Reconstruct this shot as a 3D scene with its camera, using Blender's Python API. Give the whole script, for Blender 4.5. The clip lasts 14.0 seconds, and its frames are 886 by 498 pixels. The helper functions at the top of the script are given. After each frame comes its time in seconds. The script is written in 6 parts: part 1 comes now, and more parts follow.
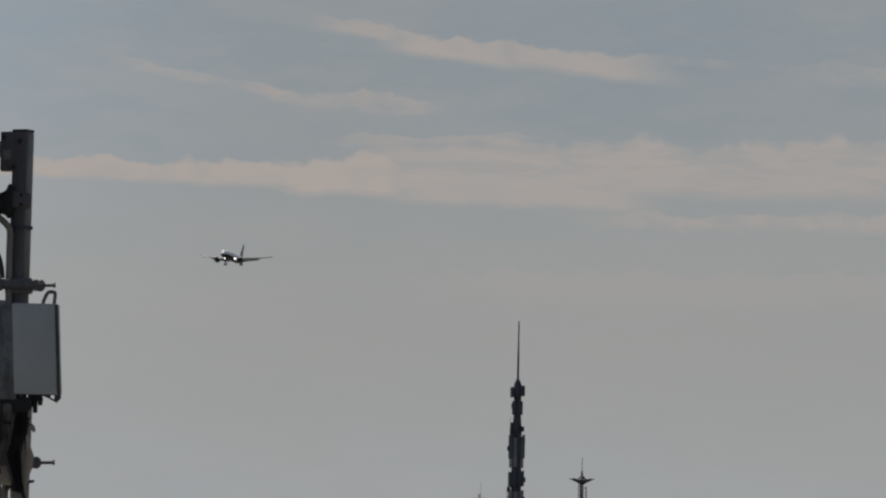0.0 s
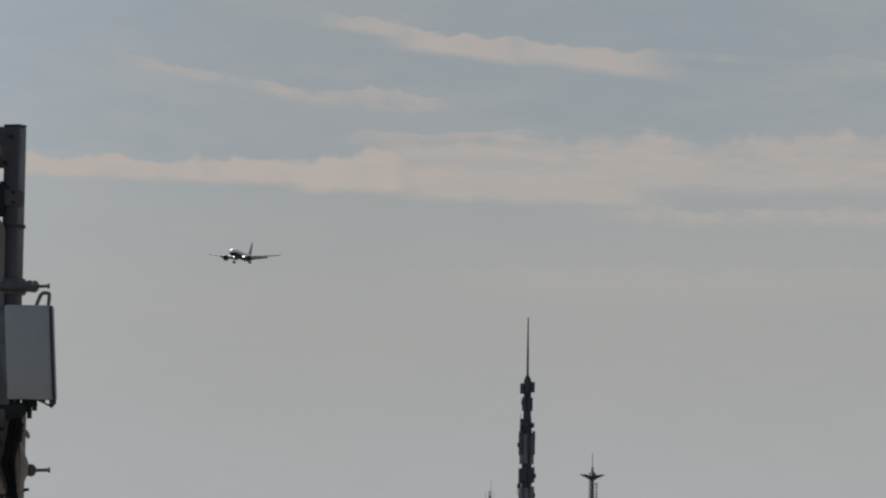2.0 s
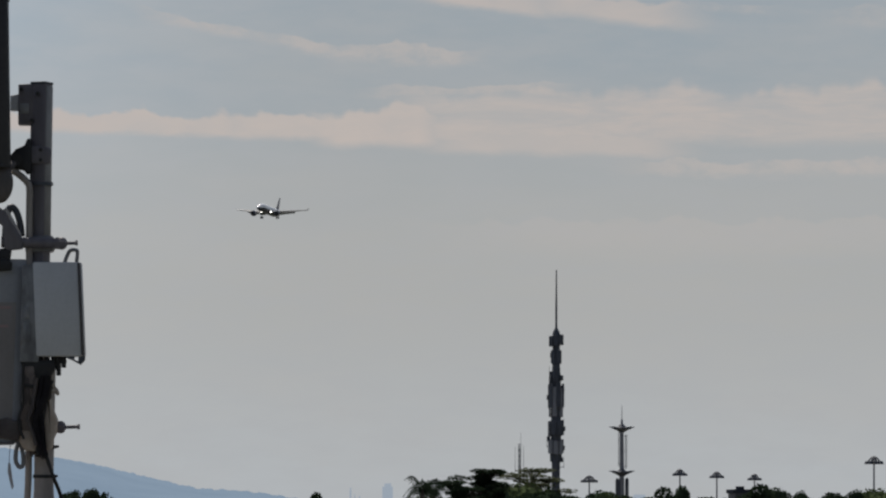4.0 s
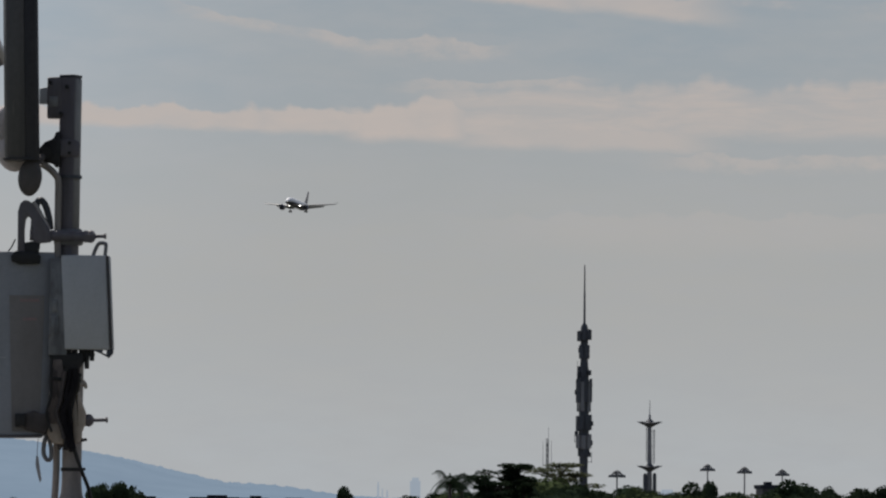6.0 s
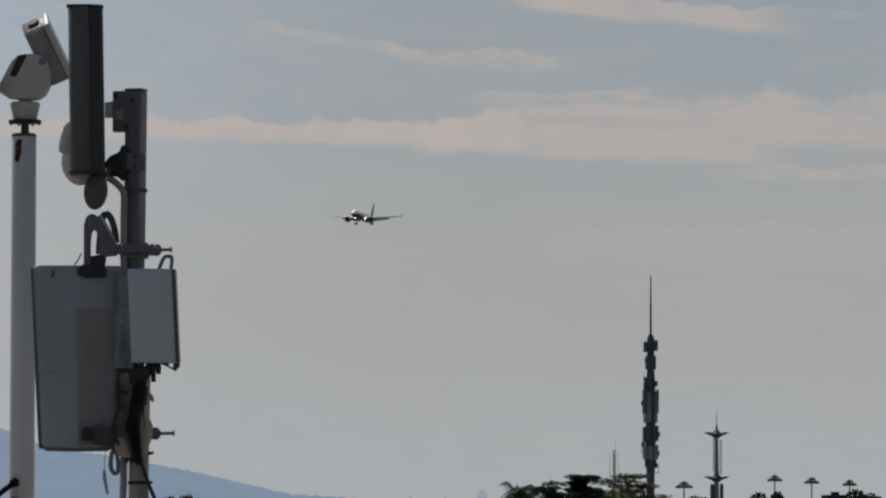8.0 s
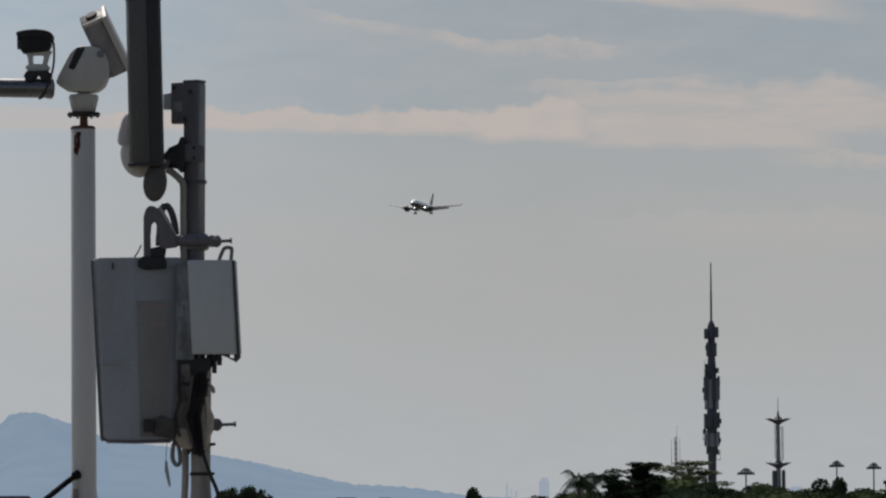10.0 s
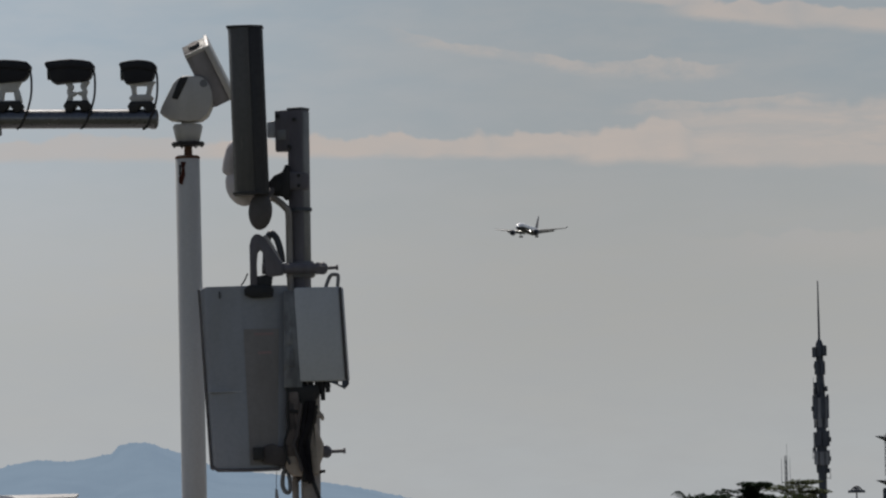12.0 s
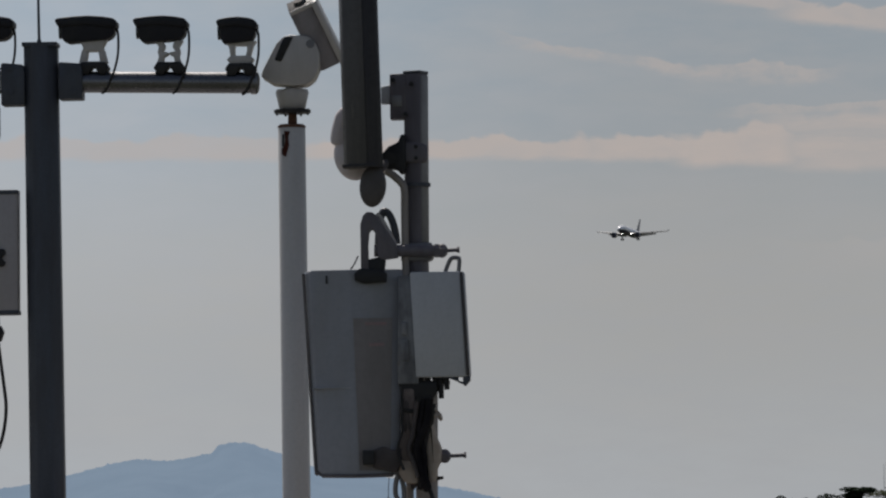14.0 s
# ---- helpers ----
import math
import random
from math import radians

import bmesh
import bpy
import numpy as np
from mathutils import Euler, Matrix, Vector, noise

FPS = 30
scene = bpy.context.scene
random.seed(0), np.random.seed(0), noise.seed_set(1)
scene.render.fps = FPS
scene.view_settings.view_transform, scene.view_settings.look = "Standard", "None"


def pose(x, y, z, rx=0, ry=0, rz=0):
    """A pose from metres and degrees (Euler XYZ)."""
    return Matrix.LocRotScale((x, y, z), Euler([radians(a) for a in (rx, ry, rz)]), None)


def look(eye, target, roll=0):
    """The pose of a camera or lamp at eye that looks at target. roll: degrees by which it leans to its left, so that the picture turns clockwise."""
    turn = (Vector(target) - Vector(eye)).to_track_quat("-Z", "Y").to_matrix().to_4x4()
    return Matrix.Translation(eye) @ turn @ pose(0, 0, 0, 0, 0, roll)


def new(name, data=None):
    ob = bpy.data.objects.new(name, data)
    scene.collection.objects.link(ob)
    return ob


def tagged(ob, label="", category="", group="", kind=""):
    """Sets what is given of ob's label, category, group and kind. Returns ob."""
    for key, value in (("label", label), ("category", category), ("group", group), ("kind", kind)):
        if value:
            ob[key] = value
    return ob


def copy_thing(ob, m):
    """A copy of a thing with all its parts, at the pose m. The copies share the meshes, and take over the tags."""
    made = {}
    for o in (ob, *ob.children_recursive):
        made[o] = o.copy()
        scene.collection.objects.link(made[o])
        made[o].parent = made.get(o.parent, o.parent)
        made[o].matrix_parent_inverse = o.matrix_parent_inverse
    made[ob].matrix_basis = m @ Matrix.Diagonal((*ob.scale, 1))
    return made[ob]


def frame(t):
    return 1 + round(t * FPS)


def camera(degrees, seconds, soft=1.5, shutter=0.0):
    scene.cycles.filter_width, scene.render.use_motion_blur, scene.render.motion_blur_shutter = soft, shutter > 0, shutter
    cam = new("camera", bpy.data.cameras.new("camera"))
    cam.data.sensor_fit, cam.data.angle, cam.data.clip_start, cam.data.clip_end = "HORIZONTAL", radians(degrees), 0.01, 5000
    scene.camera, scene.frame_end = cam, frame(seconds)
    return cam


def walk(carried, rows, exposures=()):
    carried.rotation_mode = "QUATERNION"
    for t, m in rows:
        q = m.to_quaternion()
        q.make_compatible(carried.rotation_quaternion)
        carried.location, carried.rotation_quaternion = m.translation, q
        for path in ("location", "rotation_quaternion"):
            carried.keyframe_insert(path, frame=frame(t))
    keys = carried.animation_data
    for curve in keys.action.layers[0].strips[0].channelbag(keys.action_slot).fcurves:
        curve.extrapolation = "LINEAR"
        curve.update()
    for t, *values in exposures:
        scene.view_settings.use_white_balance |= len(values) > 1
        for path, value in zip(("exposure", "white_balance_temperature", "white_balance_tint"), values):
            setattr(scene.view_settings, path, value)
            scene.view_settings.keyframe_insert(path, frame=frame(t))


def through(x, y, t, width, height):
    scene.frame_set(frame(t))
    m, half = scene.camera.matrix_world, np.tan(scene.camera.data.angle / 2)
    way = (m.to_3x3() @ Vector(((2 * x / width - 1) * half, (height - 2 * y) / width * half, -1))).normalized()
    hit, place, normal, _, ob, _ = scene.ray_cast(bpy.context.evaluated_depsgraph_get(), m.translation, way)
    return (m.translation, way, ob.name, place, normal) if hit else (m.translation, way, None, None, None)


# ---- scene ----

EYE = 12.0            # height of the eye over the street
UNIT = 10000.0        # angles are given in ten-thousandths of the distance


def at(u, v, d):
    """The place d metres ahead, u across and v above eye level, in ten-thousandths of d."""
    return Vector((u * d / UNIT, d, EYE + v * d / UNIT))


# ---------------------------------------------------------------- camera
cam = camera(8.965, 14.0, soft=2.3)


def stand(place, turn, tilt, roll):
    """The camera's pose: its shift from the tripod's place, then turn to the left, tilt and roll in degrees."""
    way = Vector((-math.sin(radians(turn)) * math.cos(radians(tilt)),
                  math.cos(radians(turn)) * math.cos(radians(tilt)), math.sin(radians(tilt))))
    eye = Vector((0, 0, EYE)) + Vector(place)
    return look(eye, eye + way * 100, roll)


HOME = (0.0, 0.0, 0.0)
# seconds, shift in metres, turn to the left, tilt, roll in degrees
PATH = [(0.0, (-0.032, -1.0, -0.055), -1.805, 3.184, 1.12), (0.5, (-0.006, -0.25, -0.012), -1.400, 2.685, 0.80),
        (1.0, (-0.007, -0.25, -0.012), -1.669, 2.808, 0.94), (1.5, (-0.004, -0.12, -0.006), -1.751, 3.011, 0.78),
        (2.0, HOME, -1.718, 3.148, 0.71), (2.5, HOME, -1.657, 3.029, 0.49), (3.0, HOME, -1.584, 2.880, 0.34),
        (5.5, HOME, -1.244, 2.570, 0.29), (6.0, HOME, -1.152, 2.617, 0.42), (6.5, HOME, -1.035, 2.660, 0.57),
        (7.0, HOME, -0.877, 2.690, 0.60), (7.5, HOME, -0.679, 2.717, 0.48), (8.0, HOME, -0.484, 2.732, 0.16),
        (8.5, HOME, -0.230, 2.736, 0.05), (9.0, HOME, 0.0, 2.657, 0.02), (9.2, HOME, 0.089, 2.617, -0.02),
        (11.3, HOME, 0.408, 2.687, -1.21), (11.5, HOME, 0.611, 2.764, -1.36), (12.0, HOME, 1.195, 2.880, -1.31),
        (12.5, HOME, 1.868, 2.597, -1.13), (12.7, HOME, 2.002, 2.462, -1.17), (12.8, HOME, 2.028, 2.394, -1.14), (13.0, HOME, 2.061, 2.264, -1.04),
        (13.1, (-0.005, 0.07, 0.001), 2.059, 2.248, -1.06), (13.2, (-0.100, 1.56, 0.029), 1.949, 2.338, -1.00),
        (13.3, (-0.146, 2.61, 0.048), 1.915, 2.414, -1.00), (13.4, (-0.160, 2.85, 0.053), 1.892, 2.530, -0.84),
        (13.5, (-0.159, 2.842, 0.053), 1.924, 2.575, -0.86), (14.0, (-0.199, 2.828, 0.056), 2.218, 2.918, -0.832)]
EXPOSURES = [(0.0, -0.3), (0.5, -0.55), (0.8, -0.3), (1.0, 0.0), (1.5, -0.08), (2.0, -0.11), (2.5, -0.03), (3.0, 0.03), (5.5, 0.05), (6.5, -0.06), (7.0, -0.01), (7.5, 0.01), (8.0, -0.08), (8.5, -0.1), (9.0, 0.03),
             (11.5, 0.0), (12.0, -0.06), (12.5, 0.2), (13.0, 0.32), (13.2, 0.22), (13.5, -0.36), (13.7, -0.36), (14.0, -0.15)]
# white balance on the way: seconds, kelvin, tint
BALANCE = [(0.0, 6470, 9.7), (1.0, 6490, 9.2), (2.5, 6470, 9.2), (3.2, 6420, 10), (9.0, 6420, 10), (11.5, 6460, 10), (12.0, 6480, 9.5), (12.5, 6440, 12), (13.1, 6440, 12), (13.5, 6330, 10), (14.0, 6420, 11)]


def balance(t):
    for (t0, k0, q0), (t1, k1, q1) in zip(BALANCE, BALANCE[1:]):
        if t0 <= t <= t1:
            w = (t - t0) / (t1 - t0)
            return k0 + (k1 - k0) * w, q0 + (q1 - q0) * w


walk(cam, [(t, stand(*row)) for t, *row in PATH], [(t, stops, *balance(t)) for t, stops in EXPOSURES])

# ---------------------------------------------------------------- sky and sun
SUN_UP, SUN_LEFT = 54.0, 22.0
sun_way = Vector((-math.sin(radians(SUN_LEFT)) * math.cos(radians(SUN_UP)),
                  math.cos(radians(SUN_LEFT)) * math.cos(radians(SUN_UP)), math.sin(radians(SUN_UP))))
sun = new("sun", bpy.data.lights.new("sun", "SUN"))
sun.data.energy, sun.data.angle, sun.data.color = 3.4, radians(0.53), (1.0, 0.94, 0.86)
sun.matrix_world = look(sun_way * 50, (0, 0, 0))

world = bpy.data.worlds.new("world")
scene.world = world
world.use_nodes = True
WN, WL = world.node_tree.nodes, world.node_tree.links
WN.clear()


class Net:
    """Small helper to write node arithmetic."""

    def __init__(self, tree):
        self.n, self.l = tree.nodes, tree.links

    def put(self, kind):
        return self.n.new(kind)

    def feed(self, socket, value):
        if isinstance(value, bpy.types.NodeSocket):
            self.l.new(value, socket)
        else:
            socket.default_value = value

    def math(self, op, a, b=0.0, c=0.0, clamp=False):
        node = self.put("ShaderNodeMath")
        node.operation, node.use_clamp = op, clamp
        for socket, value in zip(node.inputs, (a, b, c)):
            self.feed(socket, value)
        return node.outputs[0]

    def step(self, value, low, high, to_low=0.0, to_high=1.0):
        if low > high:
            low, high, to_low, to_high = high, low, to_high, to_low
        node = self.put("ShaderNodeMapRange")
        node.interpolation_type = "SMOOTHSTEP"
        for k, x in enumerate((value, low, high, to_low, to_high)):
            self.feed(node.inputs[k], x)
        return node.outputs[0]

    def mix(self, fac, a, b, blend="MIX"):
        node = self.put("ShaderNodeMix")
        node.data_type, node.blend_type = "RGBA", blend
        for socket, value in ((node.inputs["Factor"], fac), (node.inputs[6], a), (node.inputs[7], b)):
            if not isinstance(value, bpy.types.NodeSocket) and not isinstance(value, (int, float)):
                value = (*value, 1.0)[:4]
            self.feed(socket, value)
        return node.outputs[2]

    def noise(self, vector, scale, detail=3.0, rough=0.55, distortion=0.0):
        node = self.put("ShaderNodeTexNoise")
        if vector is not None:
            self.l.new(vector, node.inputs["Vector"])
        node.inputs["Scale"].default_value = scale
        node.inputs["Detail"].default_value = detail
        node.inputs["Roughness"].default_value = rough
        node.inputs["Distortion"].default_value = distortion
        return node.outputs["Fac"]

    def scaled(self, vector, size):
        node = self.put("ShaderNodeMapping")
        self.l.new(vector, node.inputs["Vector"])
        node.inputs["Scale"].default_value = size
        return node.outputs["Vector"]


def make_sky():
    g = Net(world.node_tree)
    out = g.put("ShaderNodeOutputWorld")
    back = g.put("ShaderNodeBackground")
    g.l.new(back.outputs[0], out.inputs[0])
    nishita = g.put("ShaderNodeTexSky")
    nishita.sky_type, nishita.sun_disc = "NISHITA", False
    nishita.sun_elevation, nishita.sun_rotation = radians(SUN_UP), radians(-SUN_LEFT)
    nishita.air_density, nishita.dust_density, nishita.altitude = 1.0, 3.0, 0.0
    clear = g.mix(1.0, nishita.outputs[0], (SKY, SKY, SKY), "MULTIPLY")
    way = g.put("ShaderNodeTexCoord").outputs["Generated"]
    split = g.put("ShaderNodeSeparateXYZ")
    g.l.new(way, split.inputs[0])
    x, y, z = split.outputs
    ahead = g.math("MAXIMUM", y, 0.05)
    u = g.math("DIVIDE", g.math("MULTIPLY", x, 10.0), ahead)     # thousands of units
    v = g.math("DIVIDE", g.math("MULTIPLY", z, 10.0), ahead)
    flat = g.put("ShaderNodeCombineXYZ")
    g.feed(flat.inputs[0], u)
    g.feed(flat.inputs[1], v)
    flat = flat.outputs[0]
    # haze veil over the lowest degrees, bluer towards the top
    veil = g.mix(g.step(v, 0.02, 0.42), HAZE_LOW, HAZE_MID)
    veil = g.mix(g.step(v, 0.40, 0.95), veil, HAZE_TOP)
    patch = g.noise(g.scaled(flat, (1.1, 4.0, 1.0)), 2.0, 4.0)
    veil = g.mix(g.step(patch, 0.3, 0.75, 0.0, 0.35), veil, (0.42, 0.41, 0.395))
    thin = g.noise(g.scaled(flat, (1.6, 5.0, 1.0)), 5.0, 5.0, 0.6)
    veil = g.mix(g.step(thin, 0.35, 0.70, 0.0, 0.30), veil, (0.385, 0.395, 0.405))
    lit = g.put("ShaderNodeCombineXYZ")
    near_sun = g.math("MULTIPLY", g.step(u, -1.2, 0.15, 1.0, 0.0), g.step(v, 0.0, 0.95, 0.35, 1.9))
    for k in range(3):
        g.feed(lit.inputs[k], g.math("MULTIPLY_ADD", near_sun, GLOW[k] - 1.0, 1.0))
    veil = g.mix(1.0, veil, lit.outputs[0], "MULTIPLY")
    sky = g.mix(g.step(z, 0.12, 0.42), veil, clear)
    # streaks of cloud: from, to, half thickness, softness, strength
    puff = g.noise(g.scaled(flat, (1.0, 2.4, 1.0)), 9.0, 6.0, 0.6, 0.3)
    fine = g.noise(g.scaled(flat, (1.0, 4.5, 1.0)), 22.0, 4.0, 0.6)
    wave = g.math("MULTIPLY_ADD", puff, 0.085, -0.043)
    wave = g.math("ADD", wave, g.math("MULTIPLY_ADD", fine, 0.024, -0.012))
    broken = g.step(g.noise(g.scaled(flat, (1.0, 1.6, 1.0)), 13.0, 5.0, 0.65), 0.3, 0.62, 0.25, 1.0)
    along = g.put("ShaderNodeCombineXYZ")
    g.feed(along.inputs[0], u)
    billow = g.math("SUBTRACT", g.noise(along.outputs[0], 8.5, 3.0, 0.5), 0.5)      # lumps along the tops
    combed = g.step(g.noise(g.scaled(flat, (1.0, 7.0, 1.0)), 5.0, 5.0, 0.62, 0.4), 0.30, 0.66, 0.42, 1.0)
    total = None
    for u0, v0, u1, v1, half, low_soft, strength, fade in BANDS + WISPS:
        slope = (v1 - v0) / (u1 - u0)
        line = g.math("MULTIPLY_ADD", g.math("SUBTRACT", u, u0), slope, v0)
        raw = g.math("SUBTRACT", v, line)
        off = g.math("MULTIPLY_ADD", wave, min(0.45, 0.15 + half / 0.06), raw)
        crown = g.math("MULTIPLY_ADD", billow, -min(0.12, half * 4.2), off)
        above = g.step(crown, half, half * 0.55)
        below = g.step(off if half < 0.02 else g.math("MULTIPLY_ADD", wave, 0.22, raw), -half - low_soft, -half * 0.55)
        ends = g.math("MULTIPLY", g.step(u, u0 - fade, u0 + fade), g.step(u, u1 + fade, u1 - fade))
        body = g.math("MULTIPLY", g.math("MULTIPLY", above, below), g.math("MULTIPLY", ends, strength))
        if half < 0.02:
            body = g.math("MULTIPLY", body, broken)
        if half > 0.05:
            body = g.math("MULTIPLY", body, combed)
        total = body if total is None else g.math("MAXIMUM", total, body)
    texture = g.step(puff, 0.2, 0.7, 0.72, 1.0)
    total = g.math("MULTIPLY", total, texture, clamp=True)
    total = g.math("MULTIPLY", total, g.step(y, 0.05, 0.3), clamp=True)
    # thin broken cloud over the rest of the sky
    rest = g.noise(g.scaled(way, (2.0, 2.0, 7.0)), 2.2, 5.0)
    rest = g.math("MULTIPLY", g.step(rest, 0.5, 0.75, 0.0, 0.5), g.step(z, 0.11, 0.25))
    sky = g.mix(g.math("MAXIMUM", total, rest), sky, CLOUD)
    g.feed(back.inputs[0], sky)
    back.inputs[1].default_value = 1.0


SKY = 0.075
HAZE_LOW, HAZE_MID, HAZE_TOP = (0.422, 0.442, 0.455), (0.390, 0.394, 0.385), (0.302, 0.349, 0.384)
GLOW = (1.14, 1.165, 1.20)
CLOUD = (0.515, 0.452, 0.412)
BANDS = [
    (-1.60, 0.706, -0.60, 0.694, 0.022, 0.006, 0.58, 0.12),
    (-0.66, 0.694, -0.08, 0.683, 0.021, 0.006, 0.86, 0.08),
    (-0.14, 0.685, 0.09, 0.684, 0.026, 0.006, 0.90, 0.05),
    (0.03, 0.685, 0.24, 0.680, 0.036, 0.008, 0.92, 0.04),
    (0.13, 0.746, 0.45, 0.757, 0.008, 0.008, 0.52, 0.05),
    (0.20, 0.701, 1.50, 0.722, 0.054, 0.014, 0.80, 0.07),
    (0.24, 0.662, 0.66, 0.655, 0.022, 0.010, 0.66, 0.08),
    (0.60, 0.617, 1.60, 0.622, 0.014, 0.012, 0.52, 0.08),
]
WISPS = [
    (0.09, 0.957, 0.25, 0.928, 0.012, 0.008, 0.62, 0.03),
    (0.22, 0.930, 0.44, 0.902, 0.022, 0.008, 0.78, 0.05),
    (0.40, 0.910, 0.68, 0.884, 0.020, 0.012, 0.74, 0.08),
    (0.68, 0.904, 0.83, 0.899, 0.008, 0.010, 0.36, 0.05),
    (0.95, 0.888, 1.40, 0.884, 0.012, 0.015, 0.36, 0.10),
    (-0.27, 0.881, -0.08, 0.850, 0.009, 0.012, 0.48, 0.04),
    (-0.09, 0.848, 0.14, 0.810, 0.011, 0.012, 0.58, 0.04),
    (0.08, 0.816, 0.30, 0.813, 0.015, 0.012, 0.58, 0.05),
    (0.30, 0.500, 1.50, 0.515, 0.020, 0.050, 0.20, 0.20),
]
make_sky()

# ---------------------------------------------------------------- materials


def material(name, base, rough=0.6, metal=0.0, other=None, scale=3.0, amount=0.5, fine=40.0, bump=0.15, dirt=None, dirt_at=0.62,
             streak=(1, 1, 1), per_thing=0.0, shine=0.5, through=0.0, coat=0.0):
    """Base colour with a broad second tone, fine grain, optional dirt with its own shape, and relief."""
    m = bpy.data.materials.new(name)
    m.use_nodes = True
    g = Net(m.node_tree)
    b = m.node_tree.nodes["Principled BSDF"]
    co = g.put("ShaderNodeTexCoord").outputs["Object"]
    big = g.noise(g.scaled(co, streak), scale, 4.0)
    small = g.noise(co, fine, 4.0, 0.65)
    other = other or tuple(c * 0.72 for c in base)
    col = g.mix(g.step(big, 0.32, 0.7, 0.0, amount), base, other)
    col = g.mix(g.step(small, 0.35, 0.75, 0.0, 0.35), col, tuple(c * 0.75 for c in base))
    if dirt:
        spots = g.noise(g.scaled(co, streak), scale * 2.3, 6.0, 0.7)
        col = g.mix(g.step(spots, dirt_at, dirt_at + 0.12), col, dirt)
    if per_thing:
        rnd = g.put("ShaderNodeObjectInfo").outputs["Random"]
        shade = g.put("ShaderNodeCombineXYZ")
        value = g.math("MULTIPLY_ADD", rnd, per_thing, 1.0 - per_thing / 2)
        for k in range(3):
            g.feed(shade.inputs[k], value)
        col = g.mix(1.0, col, shade.outputs[0], "MULTIPLY")
    g.feed(b.inputs["Base Color"], col)
    g.feed(b.inputs["Roughness"], g.step(small, 0.2, 0.8, max(rough - 0.1, 0.05), min(rough + 0.12, 1.0)))
    b.inputs["Metallic"].default_value = metal
    b.inputs["Specular IOR Level"].default_value = shine
    relief = g.put("ShaderNodeBump")
    relief.inputs["Strength"].default_value = bump
    relief.inputs["Distance"].default_value = 0.01
    g.feed(relief.inputs["Height"], small)
    g.feed(b.inputs["Normal"], relief.outputs[0])
    if coat:
        b.inputs["Coat Weight"].default_value, b.inputs["Coat Roughness"].default_value = coat, 0.30
    if through:                      # thin leaves let light through
        pass_on, both = g.put("ShaderNodeBsdfTranslucent"), g.put("ShaderNodeMixShader")
        g.feed(pass_on.inputs["Color"], g.mix(1.0, col, (1.35, 1.4, 1.15), "MULTIPLY"))
        both.inputs[0].default_value = through
        g.l.new(b.outputs[0], both.inputs[1])
        g.l.new(pass_on.outputs[0], both.inputs[2])
        out = next(n for n in m.node_tree.nodes if n.bl_idname == "ShaderNodeOutputMaterial")
        g.l.new(both.outputs[0], out.inputs["Surface"])
    return m


def glowing(name, colour, power):
    m = bpy.data.materials.new(name)
    m.use_nodes = True
    b = m.node_tree.nodes["Principled BSDF"]
    b.inputs["Base Color"].default_value = (*colour, 1)
    b.inputs["Emission Color"].default_value = (*colour, 1)
    b.inputs["Emission Strength"].default_value = power
    return m


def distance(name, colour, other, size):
    """Far land as a backdrop: the haze of many kilometres painted as emission."""
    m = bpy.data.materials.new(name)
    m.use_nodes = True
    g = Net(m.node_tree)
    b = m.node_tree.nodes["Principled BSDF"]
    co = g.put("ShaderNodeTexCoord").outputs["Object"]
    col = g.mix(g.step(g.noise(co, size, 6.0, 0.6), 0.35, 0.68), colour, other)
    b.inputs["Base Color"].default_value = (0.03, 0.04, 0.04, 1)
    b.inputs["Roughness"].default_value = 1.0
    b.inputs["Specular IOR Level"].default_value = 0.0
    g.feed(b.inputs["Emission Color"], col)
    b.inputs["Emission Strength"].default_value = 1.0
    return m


RUST = (0.13, 0.05, 0.025)
white_metal = material("white_enamel", (0.45, 0.435, 0.415), 0.5, 0.0, (0.32, 0.30, 0.28), 2.5, 0.6, 60, 0.1, (0.20, 0.15, 0.10), 0.68, (3, 3, 1))
white_pole = material("white_pole_paint", (0.48, 0.47, 0.455), 0.5, 0.0, (0.40, 0.385, 0.36), 2.0, 0.7, 70, 0.1, (0.22, 0.13, 0.08), 0.69, (4, 4, 0.7))
radome = material("pale_grey_radome", (0.325, 0.338, 0.365), 0.45, 0.0, (0.25, 0.253, 0.26), 2.0, 0.6, 50, 0.06, (0.20, 0.185, 0.165), 0.66, (3, 3, 1))
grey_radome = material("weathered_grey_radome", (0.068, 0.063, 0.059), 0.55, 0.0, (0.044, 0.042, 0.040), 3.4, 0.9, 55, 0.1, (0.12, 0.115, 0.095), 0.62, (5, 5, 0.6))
panel_radome = material("stained_panel_radome", (0.225, 0.235, 0.262), 0.45, 0.0, (0.195, 0.195, 0.20), 2.0, 0.7, 50, 0.06, (0.15, 0.135, 0.12), 0.64, (3, 3, 1))
drum_grey = material("brownish_grey_drum", (0.095, 0.086, 0.084), 0.6, 0.0, (0.06, 0.055, 0.055), 6.0, 0.8, 60, 0.1, shine=0.2)
cover_pale = material("pinkish_pale_cover", (0.52, 0.475, 0.475), 0.55, 0.0, (0.42, 0.375, 0.37), 4.0, 0.7, 50, 0.06, (0.2, 0.16, 0.14), 0.66, (3, 3, 1), shine=0.3)
mast_grey = material("mauve_grey_mast_paint", (0.125, 0.116, 0.130), 0.55, 0.0, (0.085, 0.079, 0.088), 5.0, 0.8, 70, 0.12, (0.09, 0.065, 0.055), 0.66, (4, 4, 0.7), shine=0.3)
rail_grey = material("blotched_rail_paint", (0.20, 0.205, 0.215), 0.6, 0.0, (0.085, 0.088, 0.095), 9.0, 1.0, 60, 0.1, (0.12, 0.10, 0.085), 0.60, (2, 2, 1), shine=0.3)
